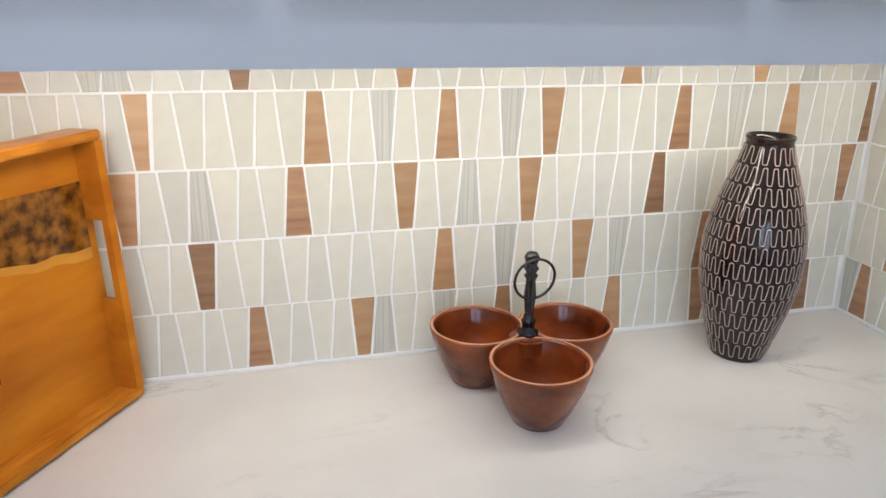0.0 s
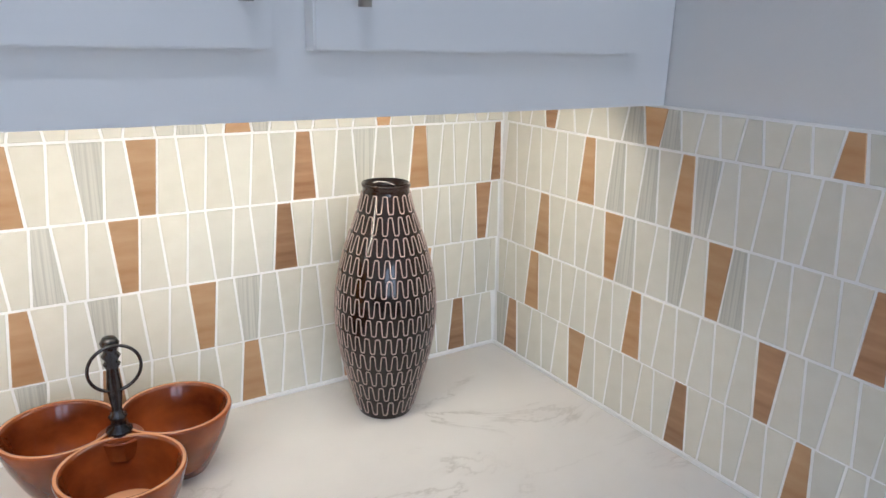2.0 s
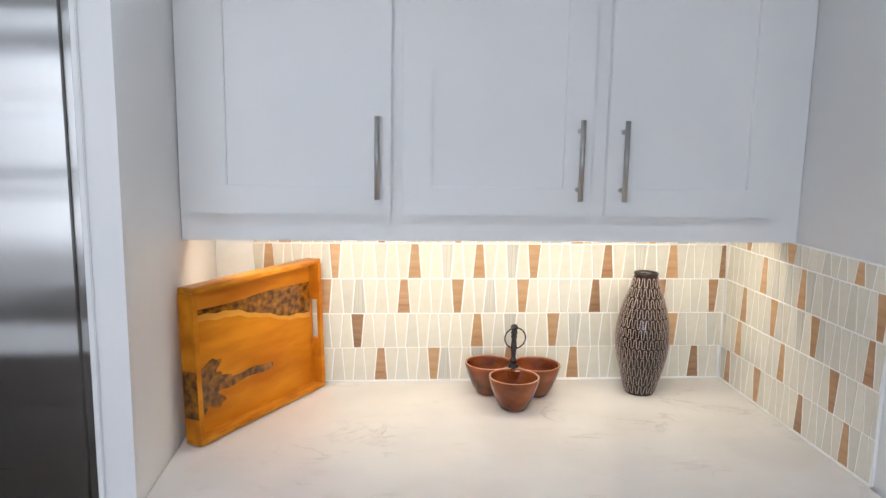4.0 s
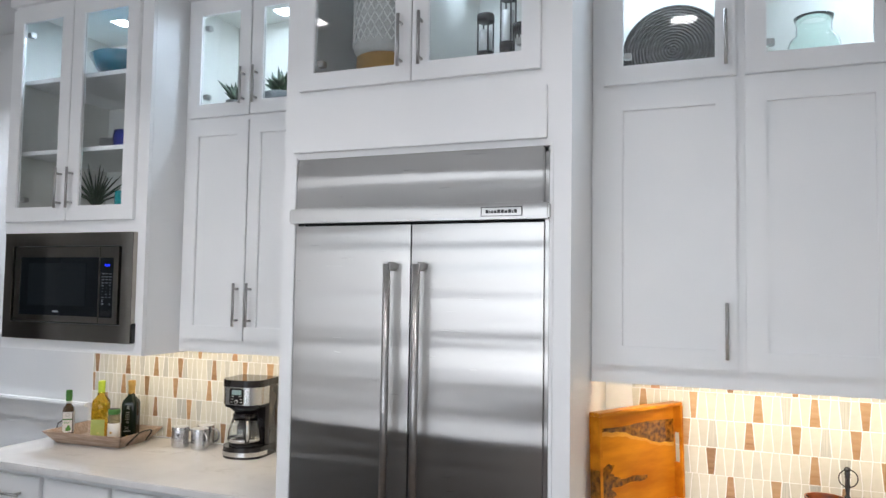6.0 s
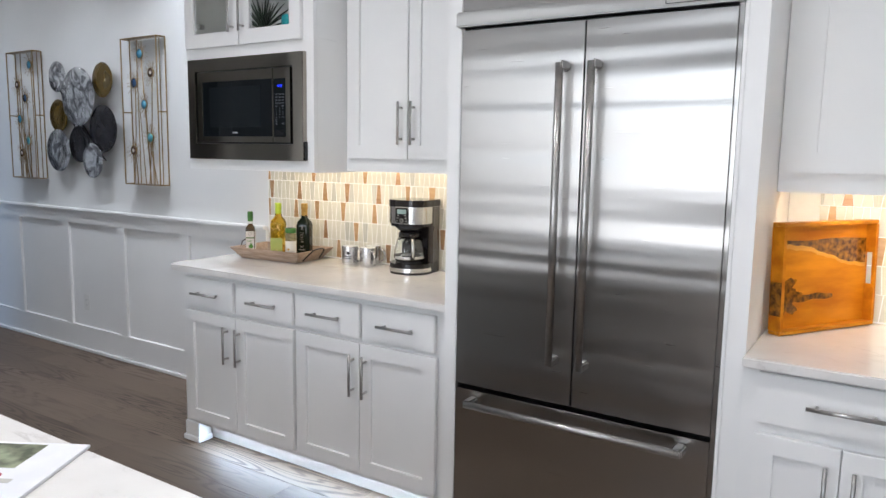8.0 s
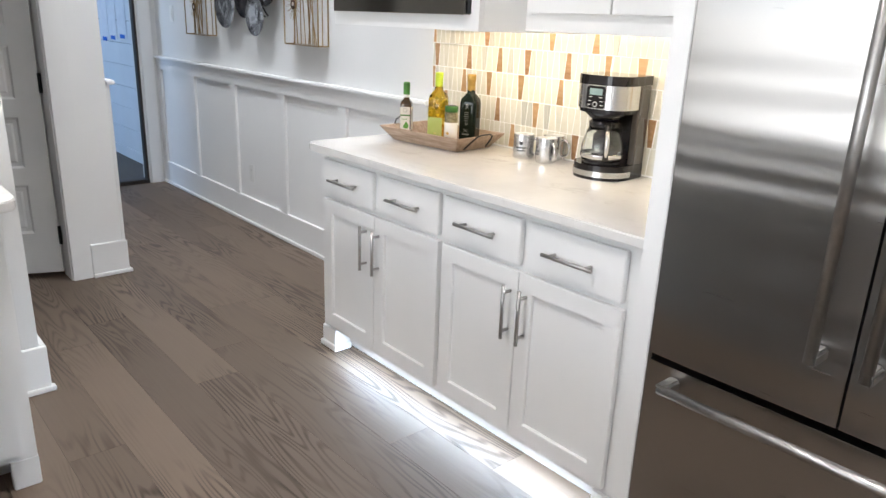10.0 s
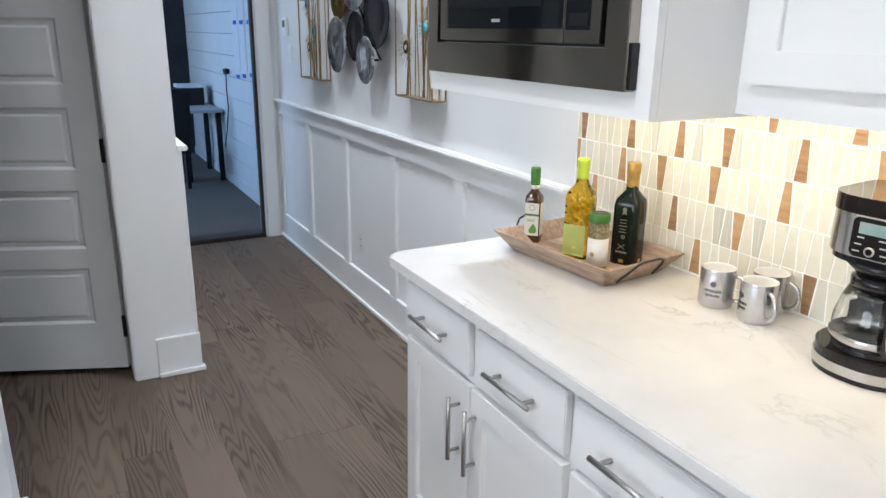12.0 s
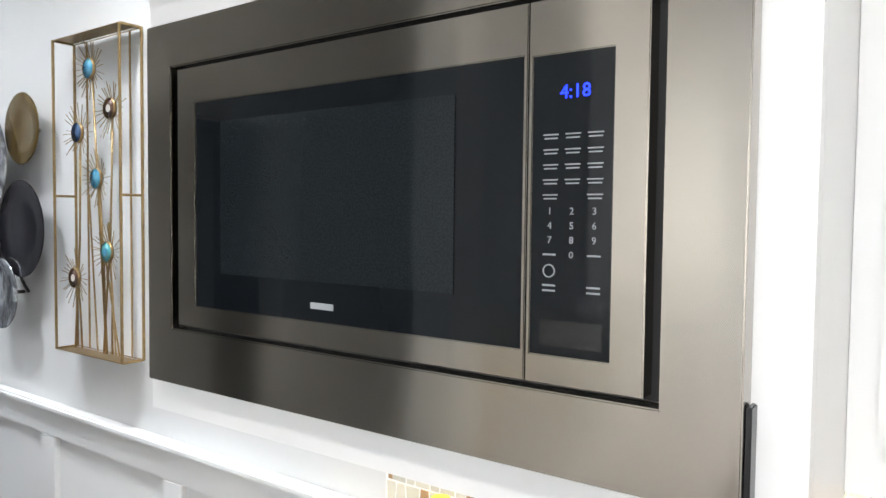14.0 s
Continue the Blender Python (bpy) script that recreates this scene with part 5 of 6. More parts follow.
cf = part("carafe", lathe([(0.052, 0.0565), (0.067, 0.060), (0.0735, 0.082), (0.0725, 0.112), (0.062, 0.152), (0.050, 0.178), (0.0488, 0.178), (0.0607, 0.151), (0.0710, 0.112), (0.0720, 0.083), (0.0655, 0.0618), (0.0, 0.0600)], 44, (0, -0.032, 0)), GLASS, cm, "clear glass carafe", True)
cf.visible_shadow = False
part("collar", lathe([(0.0492, 0.174), (0.0535, 0.175), (0.0535, 0.192), (0.044, 0.201), (0.0, 0.201)], 36, (0, -0.032, 0)), GLOSSBLACK, cf, "black lid and collar", True)
part("carafe_band", lathe([(0.0735, 0.070), (0.0748, 0.071), (0.0758, 0.083), (0.0745, 0.085)], 44, (0, -0.032, 0)), CMSTEEL, cf, "steel band", True)
SPIN = pose(0, -0.032, 0, 0, 0, 38)
grip = tube(bmesh.new(), [(0, -0.048, 0.186), (0, -0.070, 0.190), (0, -0.084, 0.182), (0, -0.094, 0.150), (0, -0.100, 0.110), (0, -0.098, 0.078), (0, -0.078, 0.072)], [0.010, 0.012, 0.012, 0.0105, 0.010, 0.0095, 0.008], 12)
grip.transform(SPIN)
hd = part("handle", grip, GLOSSBLACK, cf, "black handle", True)
face = tube(bmesh.new(), [(0, -0.0915, 0.176), (0, -0.101, 0.150), (0, -0.1065, 0.112), (0, -0.1045, 0.086)], [0.0068, 0.0082, 0.0080, 0.0060], 10)
face.transform(SPIN)
part("handle_face", face, CMSTEEL, hd, "steel facing on the handle", True)

# ---------------------------------------------------------------- wall art
BRASS = material("aged_brass", (0.36, 0.25, 0.11), 0.35, 0.85, second=(0.28, 0.19, 0.09), scale=40, bump=0.1)
AGATES = [material("agate_blue", (0.05, 0.22, 0.38), 0.15, second=(0.12, 0.38, 0.52), scale=50, coat=0.5), material("agate_brown", (0.06, 0.03, 0.02), 0.15, second=(0.12, 0.07, 0.05), scale=50, coat=0.5),
          material("agate_navy", (0.02, 0.05, 0.13), 0.15, second=(0.05, 0.11, 0.22), scale=50, coat=0.5), material("agate_teal", (0.10, 0.42, 0.46), 0.15, second=(0.24, 0.58, 0.58), scale=50, coat=0.5)]
PALESTONE = material("pale_stone", (0.62, 0.56, 0.50), 0.3)


def flower_frame(x0, label, seed, heads):
    w, h, d = 0.365, 0.925, 0.072
    art = thing("wall_art", label, "wall art", (x0 + w / 2, WALL, 1.253), group="brass flower frames")
    r = 0.0042

    def rect(y):
        return tube(bmesh.new(), [(-w / 2, y, 0), (w / 2, y, 0), (w / 2, y, h), (-w / 2, y, h)], r, 6, True)

    part("front_frame", rect(-d), BRASS, art, smooth=False)
    part("back_frame", rect(-0.008), BRASS, art)
    for x in (-w / 2, w / 2):
        for z in (0, h * 0.5, h):
            part("strut", rod((x, -d, z), (x, -0.008, z), r * 0.9, 6), BRASS, art)
    for z0, z1 in ((-r, -r + 0.002), (h + r - 0.002, h + r)):
        part("end_plate", boxes((-w / 2, w / 2, -d + r, -0.008 - r, z0, z1)), BRASS, art, "thin brass plate")
    rnd = random.Random(seed)
    for u, v, kind in heads:
        x, z = (u - 0.5) * w, (1 - v) * h
        y = -0.045 + rnd.uniform(-0.008, 0.008)
        fl = part("flower", lathe([(0.0, -0.006), (0.026, -0.006), (0.029, -0.002), (0.029, 0.004), (0.0, 0.006)], 22, (x, y, z), "y"), AGATES[kind], art, "polished agate disc", True)
        part("disc_edge", lathe([(0.0285, -0.003), (0.0308, -0.002), (0.0308, 0.005), (0.0285, 0.006)], 22, (x, y, z), "y"), BRASS, fl, "gilt edge", True)
        if kind in (1, 3):
            part("disc_centre", lathe([(0.0, -0.0003), (0.011, -0.0003), (0.011, 0.0005), (0.0, 0.0005)], 16, (x, y - 0.0066, z), "y"), PALESTONE if kind == 1 else AGATES[0], fl, "paler centre")
        bm = bmesh.new()
        for k in range(26):
            a = math.tau * k / 26 + rnd.uniform(-0.08, 0.08)
            ln = rnd.uniform(0.058, 0.092)
            tube(bm, [(x + 0.027 * math.cos(a), y + 0.004, z + 0.027 * math.sin(a)), (x + ln * math.cos(a), y - 0.004, z + ln * math.sin(a))], 0.0012, 4)
        tagged(part("ray_burst", bm, BRASS, fl, "thin brass rays"), kind="stuff")
        foot = (x + rnd.uniform(-0.09, 0.09)) * 0.8
        part("stem", tube(bmesh.new(), [(foot, y + 0.01, 0.004), ((foot * 0.4 + x * 0.6), y + 0.012, z * 0.5), (x, y + 0.008, z)], 0.003, 6), BRASS, art, "brass stem", True)
    for k in range(3):
        xx = rnd.uniform(-0.1, 0.12)
        part("stem", rod((xx, -0.03, 0.004), (xx + rnd.uniform(-0.1, 0.1), -0.03, h * rnd.uniform(0.35, 0.6)), 0.0026, 6), BRASS, art, "brass stem")
    part("upright", rod((w * 0.34, -0.008, 0), (w * 0.34, -0.008, h), 0.003, 6), BRASS, art)
    part("upright", rod((-w * 0.30, -0.008, 0), (-w * 0.30, -0.008, h), 0.003, 6), BRASS, art)
    return art


flower_frame(-4.41, "brass box frame of agate flowers beside the microwave cabinet", 21,
             [(0.46, 0.105, 0), (0.74, 0.237, 1), (0.28, 0.300, 2), (0.51, 0.447, 0), (0.65, 0.675, 3), (0.19, 0.765, 1)])
flower_frame(-5.85, "brass box frame of agate flowers toward the office door", 22,
             [(0.70, 0.102, 0), (0.24, 0.250, 1), (0.55, 0.363, 2), (0.30, 0.527, 0), (0.55, 0.700, 3), (0.26, 0.800, 1)])

SILVERLEAF = material("silvered_glass", (0.74, 0.75, 0.76), 0.12, 0.75, second=(0.17, 0.17, 0.18), scale=9, detail=5, contrast=(0.42, 0.60), bump=1.0, bump_scale=16)
for nd in SILVERLEAF.node_tree.nodes:
    if nd.type == "TEX_NOISE":
        nd.inputs["Distortion"].default_value = 2.2
OLIVEBRONZE = material("olive_bronze", (0.11, 0.066, 0.012), 0.16, 0.5, second=(0.16, 0.10, 0.02), scale=12, coat=0.2)
CHARCOAL = material("charcoal_enamel", (0.012, 0.011, 0.013), 0.2, 0.0, second=(0.022, 0.020, 0.023), scale=16, ior=1.35)
sc = thing("disc_sculpture", "wall sculpture of silver, bronze and charcoal discs", "wall art", (-4.95, WALL, 1.25))
for px, pz, pr, mt, dep in ((-5.215, 1.980, 0.108, SILVERLEAF, 0.035), (-4.920, 1.832, 0.198, SILVERLEAF, 0.060), (-4.650, 1.935, 0.116, OLIVEBRONZE, 0.045), (-5.230, 1.708, 0.116, OLIVEBRONZE, 0.028),
                            (-4.655, 1.612, 0.158, CHARCOAL, 0.050), (-5.215, 1.462, 0.150, SILVERLEAF, 0.050), (-4.972, 1.508, 0.128, CHARCOAL, 0.034), (-4.775, 1.396, 0.118, SILVERLEAF, 0.062)):
    prof = [(0.0, -0.012), (pr * 0.22, -0.012), (pr * 0.25, -0.006), (pr * 0.27, -0.010), (pr * 0.7, -0.004), (pr * 0.97, 0.010), (pr, 0.014), (pr * 0.97, 0.016), (pr * 0.5, 0.006), (0.0, 0.004)]
    ds = part("disc", lathe([(r, h) for r, h in prof], 44, (px, WALL - dep, pz), "y"), mt, sc, {"silvered_glass": "crackled silver disc", "olive_bronze": "glossy bronze disc", "charcoal_enamel": "charcoal disc"}[mt.name], True, True)
    part("peg", rod((px, WALL - dep + 0.012, pz), (px, WALL - 0.001, pz), 0.006, 8), IRON, ds, "black mounting peg", False, True)
for p, q in (((-5.0, 1.66), (-4.75, 1.42)), ((-5.25, 1.9), (-5.0, 1.5)), ((-4.75, 1.42), (-4.72, 1.40))):
    part("bracket", rod((p[0], WALL - 0.012, p[1]), (q[0], WALL - 0.012, q[1]), 0.005, 6), IRON, sc, "black iron bracket", False, True)

# small fittings on the wall
SCREEN = material("thermostat_screen", (0.16, 0.18, 0.16), 0.2)
out = thing("electrical_outlet", "white duplex outlet on the wainscot", "outlet", (-5.045, WALL, 0.302))
part("plate", boxes((-0.036, 0.036, -0.0075, -0.0025, 0, 0.118), bevel=0.002), WHITEPLASTIC, out)
for z in (0.038, 0.080):
    so = part("socket", boxes((-0.017, 0.017, -0.0095, -0.0074, z - 0.014, z + 0.014), bevel=0.001), WHITEPLASTIC, out)
    for x in (-0.006, 0.006):
        part("slot", boxes((x - 0.001, x + 0.001, -0.0098, -0.0093, z - 0.003, z + 0.006)), GAP, so, "dark slot")
th = thing("thermostat", "white wall thermostat with a small screen", "thermostat", (-6.36, WALL, 1.50))
part("case", boxes((-0.045, 0.045, -0.024, -0.0005, 0, 0.12), bevel=0.004), WHITEPLASTIC, th)
part("screen", boxes((-0.028, 0.028, -0.0256, -0.0238, 0.055, 0.10)), SCREEN, th, "dark grey screen")
sw_ = thing("light_switch", "white rocker switch plate", "switch", (-6.29, WALL, 1.325))
part("plate", boxes((-0.036, 0.036, -0.006, -0.0005, 0, 0.118), bevel=0.002), WHITEPLASTIC, sw_)
part("rocker", boxes((-0.016, 0.016, -0.0095, -0.0058, 0.026, 0.092), bevel=0.001), WHITEPLASTIC, sw_)

# ---------------------------------------------------------------- doors
DOORPAINT = material("door_paint", (0.70, 0.705, 0.70), 0.4, second=(0.67, 0.675, 0.67), scale=3, bump=0.06, bump_scale=200)
BLACKMETAL = material("black_hardware", (0.015, 0.015, 0.016), 0.4, 0.6, second=(0.025, 0.025, 0.026), scale=30)


def panel_door(name, label, at, turn, width, flip=1):
    """A five-panel leaf from its hinge edge along local x, faces in y."""
    d = thing(name, label, "door", at, turn, kind="structure")
    holes = [(0.115, width - 0.115, 0.235 + k * 0.352, 0.235 + k * 0.352 + 0.262) for k in range(5)]
    part("leaf", pierced(0.002, width, 0.012, 2.035, -0.018, 0.018, holes), DOORPAINT, d)
    for a, b, c, e in holes:
        bm = bmesh.new()
        loops = []
        for i, yy in ((0.0, 0.0175), (0.012, 0.0085), (0.030, 0.0085), (0.040, 0.0135)):
            loops.append([[bm.verts.new(p) for p in ((a + i, s_ * yy, c + i), (b - i, s_ * yy, c + i), (b - i, s_ * yy, e - i), (a + i, s_ * yy, e - i))] for s_ in (-1, 1)])
        for p, q in zip(loops, loops[1:]):
            for side in (0, 1):
                for k in range(4):
                    bm.faces.new((p[side][k], p[side][(k + 1) % 4], q[side][(k + 1) % 4], q[side][k]))
        bm.faces.new(loops[-1][0])
        bm.faces.new(loops[-1][1][::-1])
        for k in range(4):
            bm.faces.new((loops[0][0][k], loops[0][0][(k + 1) % 4], loops[0][1][(k + 1) % 4], loops[0][1][k]))
        bmesh.ops.recalc_face_normals(bm, faces=bm.faces)
        part("panel", bm, DOORPAINT, d, "sunk moulded panel")
    for hz in (0.22, 1.02, 1.82):
        part("hinge", rod((-0.004, 0.021 * flip, hz - 0.05), (-0.004, 0.021 * flip, hz + 0.05), 0.008, 10), BLACKMETAL, d, "black hinge")
    return d


d1 = panel_door("door_1", "grey-white five-panel door standing ajar", (-4.672, -0.337, 0.018), 248, 0.775, 1)
k1 = part("door_handle", rod((0.715, 0.018, 0.97), (0.715, 0.06, 0.97), 0.011, 12), BLACKMETAL, d1, "black lever handle", True)
part("lever", boxes((0.61, 0.725, 0.050, 0.062, 0.962, 0.978), bevel=0.004), BLACKMETAL, k1)
d2 = thing("door_2", "white office door folded back against the hall wall", "door", (-6.63, 0.01, 0.012), kind="structure")
part("leaf", boxes((0.0, 0.76, -0.018, 0.018, 0, 2.035), bevel=0.002), DOORPAINT, d2)
part("edge_seal", boxes((0.7602, 0.763, -0.018, -0.010, 0, 2.035)), DARKWOOD, d2, "dark seal on the edge")
part("latch_plate", boxes((0.7602, 0.7625, -0.009, 0.012, 0.945, 1.005)), CHROME, d2, "steel latch plate")
k2 = part("door_handle", rod((0.70, 0.018, 0.975), (0.70, 0.062, 0.975), 0.012, 12), CHROME, d2, "nickel lever handle", True)
part("lever", boxes((0.60, 0.712, 0.054, 0.066, 0.966, 0.984), bevel=0.005), CHROME, k2)

# ---------------------------------------------------------------- office
solid("wall_office_north", boxes((-11.0, -6.80, 1.068, 1.2, -0.05, CEIL)), GAP, "backing of the boarded office wall", "wall")
ow = thing("boarded_wall", "white shiplap boards on the office wall", "wall", (-8.5, 1.06, 0), kind="structure")
for k in range(15):
    part("board", boxes((-10.9, -6.802, 1.048 + 0.002 * (k % 2), 1.066, 0.10 + k * 0.2, 0.10 + k * 0.2 + 0.196), bevel=0.003), SHIPLAP, ow, inplace=True)
part("baseboard", boxes((-10.9, -6.802, 1.035, 1.066, 0.004, 0.098), bevel=0.003), SHIPLAP, ow, inplace=True)
# one near-black tone over the whole office end wall
DARKWALL = material("dark_end_wall", (0.020, 0.020, 0.023), 0.85, second=(0.03, 0.03, 0.033), scale=4)
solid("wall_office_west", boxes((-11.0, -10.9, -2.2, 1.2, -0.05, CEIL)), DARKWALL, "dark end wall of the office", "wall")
solid("wall_office_south", pierced(-11.0, -6.80, -0.05, CEIL, -2.2, -2.1, [(-9.4, -7.8, 0.9, 2.3)]), SHIPLAP, "office wall with a window", "wall")
PAPER = material("paper", (0.74, 0.75, 0.78), 0.6, second=(0.68, 0.69, 0.73), scale=12)
TAPE = material("blue_tape", (0.03, 0.16, 0.55), 0.5)
pl = thing("paper_plan", "three white paper sheets taped up with blue tape", "paper", (-7.9, 1.046, 1.1))
for k, x in enumerate((-8.20, -7.95, -7.68)):
    sh = part("sheet", boxes((x - 0.125, x + 0.115, 1.0445, 1.0465, 1.10 + 0.02 * k, 2.06 + 0.02 * k)), PAPER, pl, inplace=True)
    for z in (2.02 + 0.02 * k, 1.58, 1.10 + 0.02 * k):
        part("tape", boxes((x - 0.07, x + 0.06, 1.0425, 1.0442, z, z + 0.035)), TAPE, sh, "blue tape strip", inplace=True)
DESKTOP = material("desk_laminate", (0.45, 0.47, 0.50), 0.5, second=(0.42, 0.44, 0.47), scale=9)
desk = thing("desk", "pale office desk on black legs against the boards", "desk", (-9.3, 0.75, 0.004))
part("top", boxes((-9.75, -8.95, 0.62, 1.03, 0.715, 0.745), bevel=0.004), DESKTOP, desk, inplace=True)
for x, y in ((-9.0, 0.66), (-9.7, 0.66), (-9.0, 0.99), (-9.7, 0.99)):
    part("leg", boxes((x - 0.025, x + 0.025, y - 0.025, y + 0.025, 0.004, 0.7145), bevel=0.003), BLACKMETAL, desk, inplace=True)
BLACKCLOTH = material("black_fabric", (0.010, 0.010, 0.012), 0.9, second=(0.016, 0.016, 0.018), scale=80, bump=0.3)
ch = thing("office_chair", "black office chair at the desk", "chair", (-8.85, 0.42, 0.004))
part("seat", boxes((-9.08, -8.66, 0.22, 0.62, 0.42, 0.49), bevel=0.02), BLACKCLOTH, ch, inplace=True)
part("backrest", boxes((-8.70, -8.63, 0.20, 0.66, 0.50, 0.98), bevel=0.02), BLACKCLOTH, ch, inplace=True)
for x, y in ((-9.03, 0.27), (-8.68, 0.27), (-9.03, 0.60), (-8.68, 0.60)):
    part("leg", boxes((x - 0.016, x + 0.016, y - 0.016, y + 0.016, 0.004, 0.4195)), BLACKMETAL, ch, inplace=True)
bx = thing("storage_box", "black box with papers on the desk", "box", (-9.6, 0.8, 0.7455))
part("case", boxes((-9.74, -9.46, 0.66, 0.95, 0.7455, 0.93), bevel=0.006), BLACKCLOTH, bx, inplace=True)
part("paper_stack", boxes((-9.72, -9.47, 0.68, 0.93, 0.9305, 0.965), bevel=0.002), PAPER, bx, "stack of white paper", inplace=True)
ot = thing("power_adapter", "black plug with a hanging cable on the boards", "adapter", (-8.62, 1.045, 1.12))
part("plug", boxes((-8.68, -8.57, 1.005, 1.0455, 1.12, 1.17), bevel=0.004), BLACKMETAL, ot, inplace=True)
part("cable", tube(bmesh.new(), [(-8.62, 1.02, 1.12), (-8.64, 1.02, 0.95), (-8.61, 1.02, 0.80), (-8.66, 1.0, 0.55), (-8.72, 0.98, 0.40)], 0.006, 6), BLACKMETAL, ot, "black cable", True, True)

# ---------------------------------------------------------------- things in the glass cabinets
def bowl_like(name, label, category, at, profile, mat, seg=36):
    t = thing(name, label, category, at)
    part("body", lathe(profile, seg), mat, t, smooth=True)
    return t


TEALGLAZE = material("teal_glaze", (0.012, 0.10, 0.15), 0.15, second=(0.02, 0.14, 0.20), scale=12, coat=0.4)
COBALT = material("cobalt_glaze", (0.012, 0.02, 0.16), 0.12, second=(0.02, 0.03, 0.24), scale=12, coat=0.4)
AQUA = material("aqua_glaze", (0.03, 0.36, 0.38), 0.2, second=(0.05, 0.44, 0.45), scale=12)
GREYGLAZE = material("grey_glaze", (0.36, 0.37, 0.36), 0.3, second=(0.42, 0.43, 0.42), scale=12)
PLANT = material("succulent_green", (0.016, 0.038, 0.018), 0.45, second=(0.035, 0.075, 0.03), scale=30)
GREYPOT = material("grey_pot", (0.12, 0.125, 0.13), 0.5, second=(0.16, 0.165, 0.17), scale=20)
bowl_like("bowl", "wide dark teal glazed bowl on the top shelf", "bowl", (-2.68, 0.70, 2.6455), [(0, 0), (0.09, 0.0), (0.10, 0.004), (0.155, 0.07), (0.185, 0.125), (0.180, 0.128), (0.15, 0.075), (0.09, 0.012), (0, 0.010)], TEALGLAZE)
bowl_like("cup", "small cobalt blue cup on the shelf", "cup", (-2.62, 0.63, 2.3055), [(0, 0), (0.035, 0), (0.055, 0.025), (0.060, 0.06), (0.054, 0.10), (0.050, 0.10), (0.055, 0.06), (0.05, 0.028), (0, 0.01)], COBALT)
bowl_like("cup", "small grey cup on the shelf", "cup", (-2.79, 0.70, 2.3055), [(0, 0), (0.045, 0), (0.05, 0.004), (0.052, 0.085), (0.047, 0.085), (0.045, 0.01), (0, 0.008)], GREYGLAZE)
bowl_like("canister", "small aqua canister on the bottom shelf", "canister", (-2.60, 0.63, 1.9885), [(0, 0), (0.05, 0), (0.054, 0.004), (0.054, 0.05), (0.050, 0.053), (0.054, 0.056), (0.054, 0.125), (0.05, 0.13), (0, 0.13)], AQUA)


def spiky_plant(at, label, pot_r, pot_h, n, length, seed, thin=1.0):
    t = thing("potted_plant", label, "plant", at, group="potted succulents")
    part("pot", lathe([(0, 0), (pot_r * 0.8, 0), (pot_r, pot_h), (pot_r * 0.92, pot_h), (pot_r * 0.88, pot_h * 0.85), (0, pot_h * 0.85)], 28), GREYPOT, t, "dark grey pot", True)
    rnd = random.Random(seed)
    for k in range(n):
        a = k * 2.4 + rnd.uniform(-0.2, 0.2)
        tilt = 0.25 + 1.0 * (k / n)
        ln = length * rnd.uniform(0.75, 1.05)
        base = Vector((0, 0, pot_h * 0.84))
        d0 = Vector((math.cos(a) * math.sin(tilt * 0.6), math.sin(a) * math.sin(tilt * 0.6), math.cos(tilt * 0.6)))
        d1_ = Vector((math.cos(a) * math.sin(tilt), math.sin(a) * math.sin(tilt), math.cos(tilt)))
        pts = [base, base + d0 * ln * 0.35, base + d0 * ln * 0.35 + d1_ * ln * 0.35, base + d0 * ln * 0.35 + d1_ * ln * 0.65 + Vector((0, 0, -0.004))]
        part("leaf", tube(bmesh.new(), pts, [0.005 * thin, 0.010 * thin, 0.0075 * thin, 0.0006], 6), PLANT, t, smooth=True)
    return t


spiky_plant((-2.115, 0.78, 2.4585), "small dark succulent in a grey pot", 0.045, 0.085, 12, 0.13, 31)
spiky_plant((-1.86, 0.78, 2.4585), "bushy dark succulent in a wide grey pot", 0.085, 0.095, 20, 0.15, 32, 1.3)
spiky_plant((-2.83, 0.66, 1.9885), "grassy dark plant in a grey pot on the bottom shelf", 0.05, 0.07, 26, 0.22, 33, 0.5)

PATTERN = material("grey_white_ceramic", (0.50, 0.50, 0.48), 0.45, second=(0.44, 0.44, 0.42), scale=20)
LATTICE = material("white_relief", (0.76, 0.76, 0.73), 0.5)
MUSTARD = material("mustard_wood", (0.30, 0.16, 0.03), 0.4, second=(0.40, 0.23, 0.06), scale=16, stretch=(1, 1, 5))
pot = thing("ceramic_planter", "grey and white patterned planter on a wooden base", "planter", (-1.255, 0.60, 2.3925))
part("stand", lathe([(0, 0), (0.115, 0), (0.118, 0.01), (0.112, 0.20), (0.105, 0.205), (0, 0.205)], 40), MUSTARD, pot, "mustard brown base", True)
part("body", lathe([(0.0, 0.2055), (0.112, 0.2055), (0.122, 0.23), (0.125, 0.36), (0.120, 0.46), (0.105, 0.475), (0.09, 0.47), (0.0, 0.44)], 44), PATTERN, pot, smooth=True)
for k in range(4):
    z = 0.245 + k * 0.056
    for sgn in (1, -1):
        pts = [(0.1262 * math.cos(a), 0.1262 * math.sin(a), z + 0.026 + sgn * 0.026 * (2 / math.pi) * math.asin(math.sin(12 * a))) for a in [math.tau * j / 144 for j in range(144)]]
        part("relief_line", tube(bmesh.new(), pts, 0.003, 4, True), LATTICE, pot, "white zigzag relief")
CANDLE = material("candle_white", (0.72, 0.72, 0.70), 0.5)
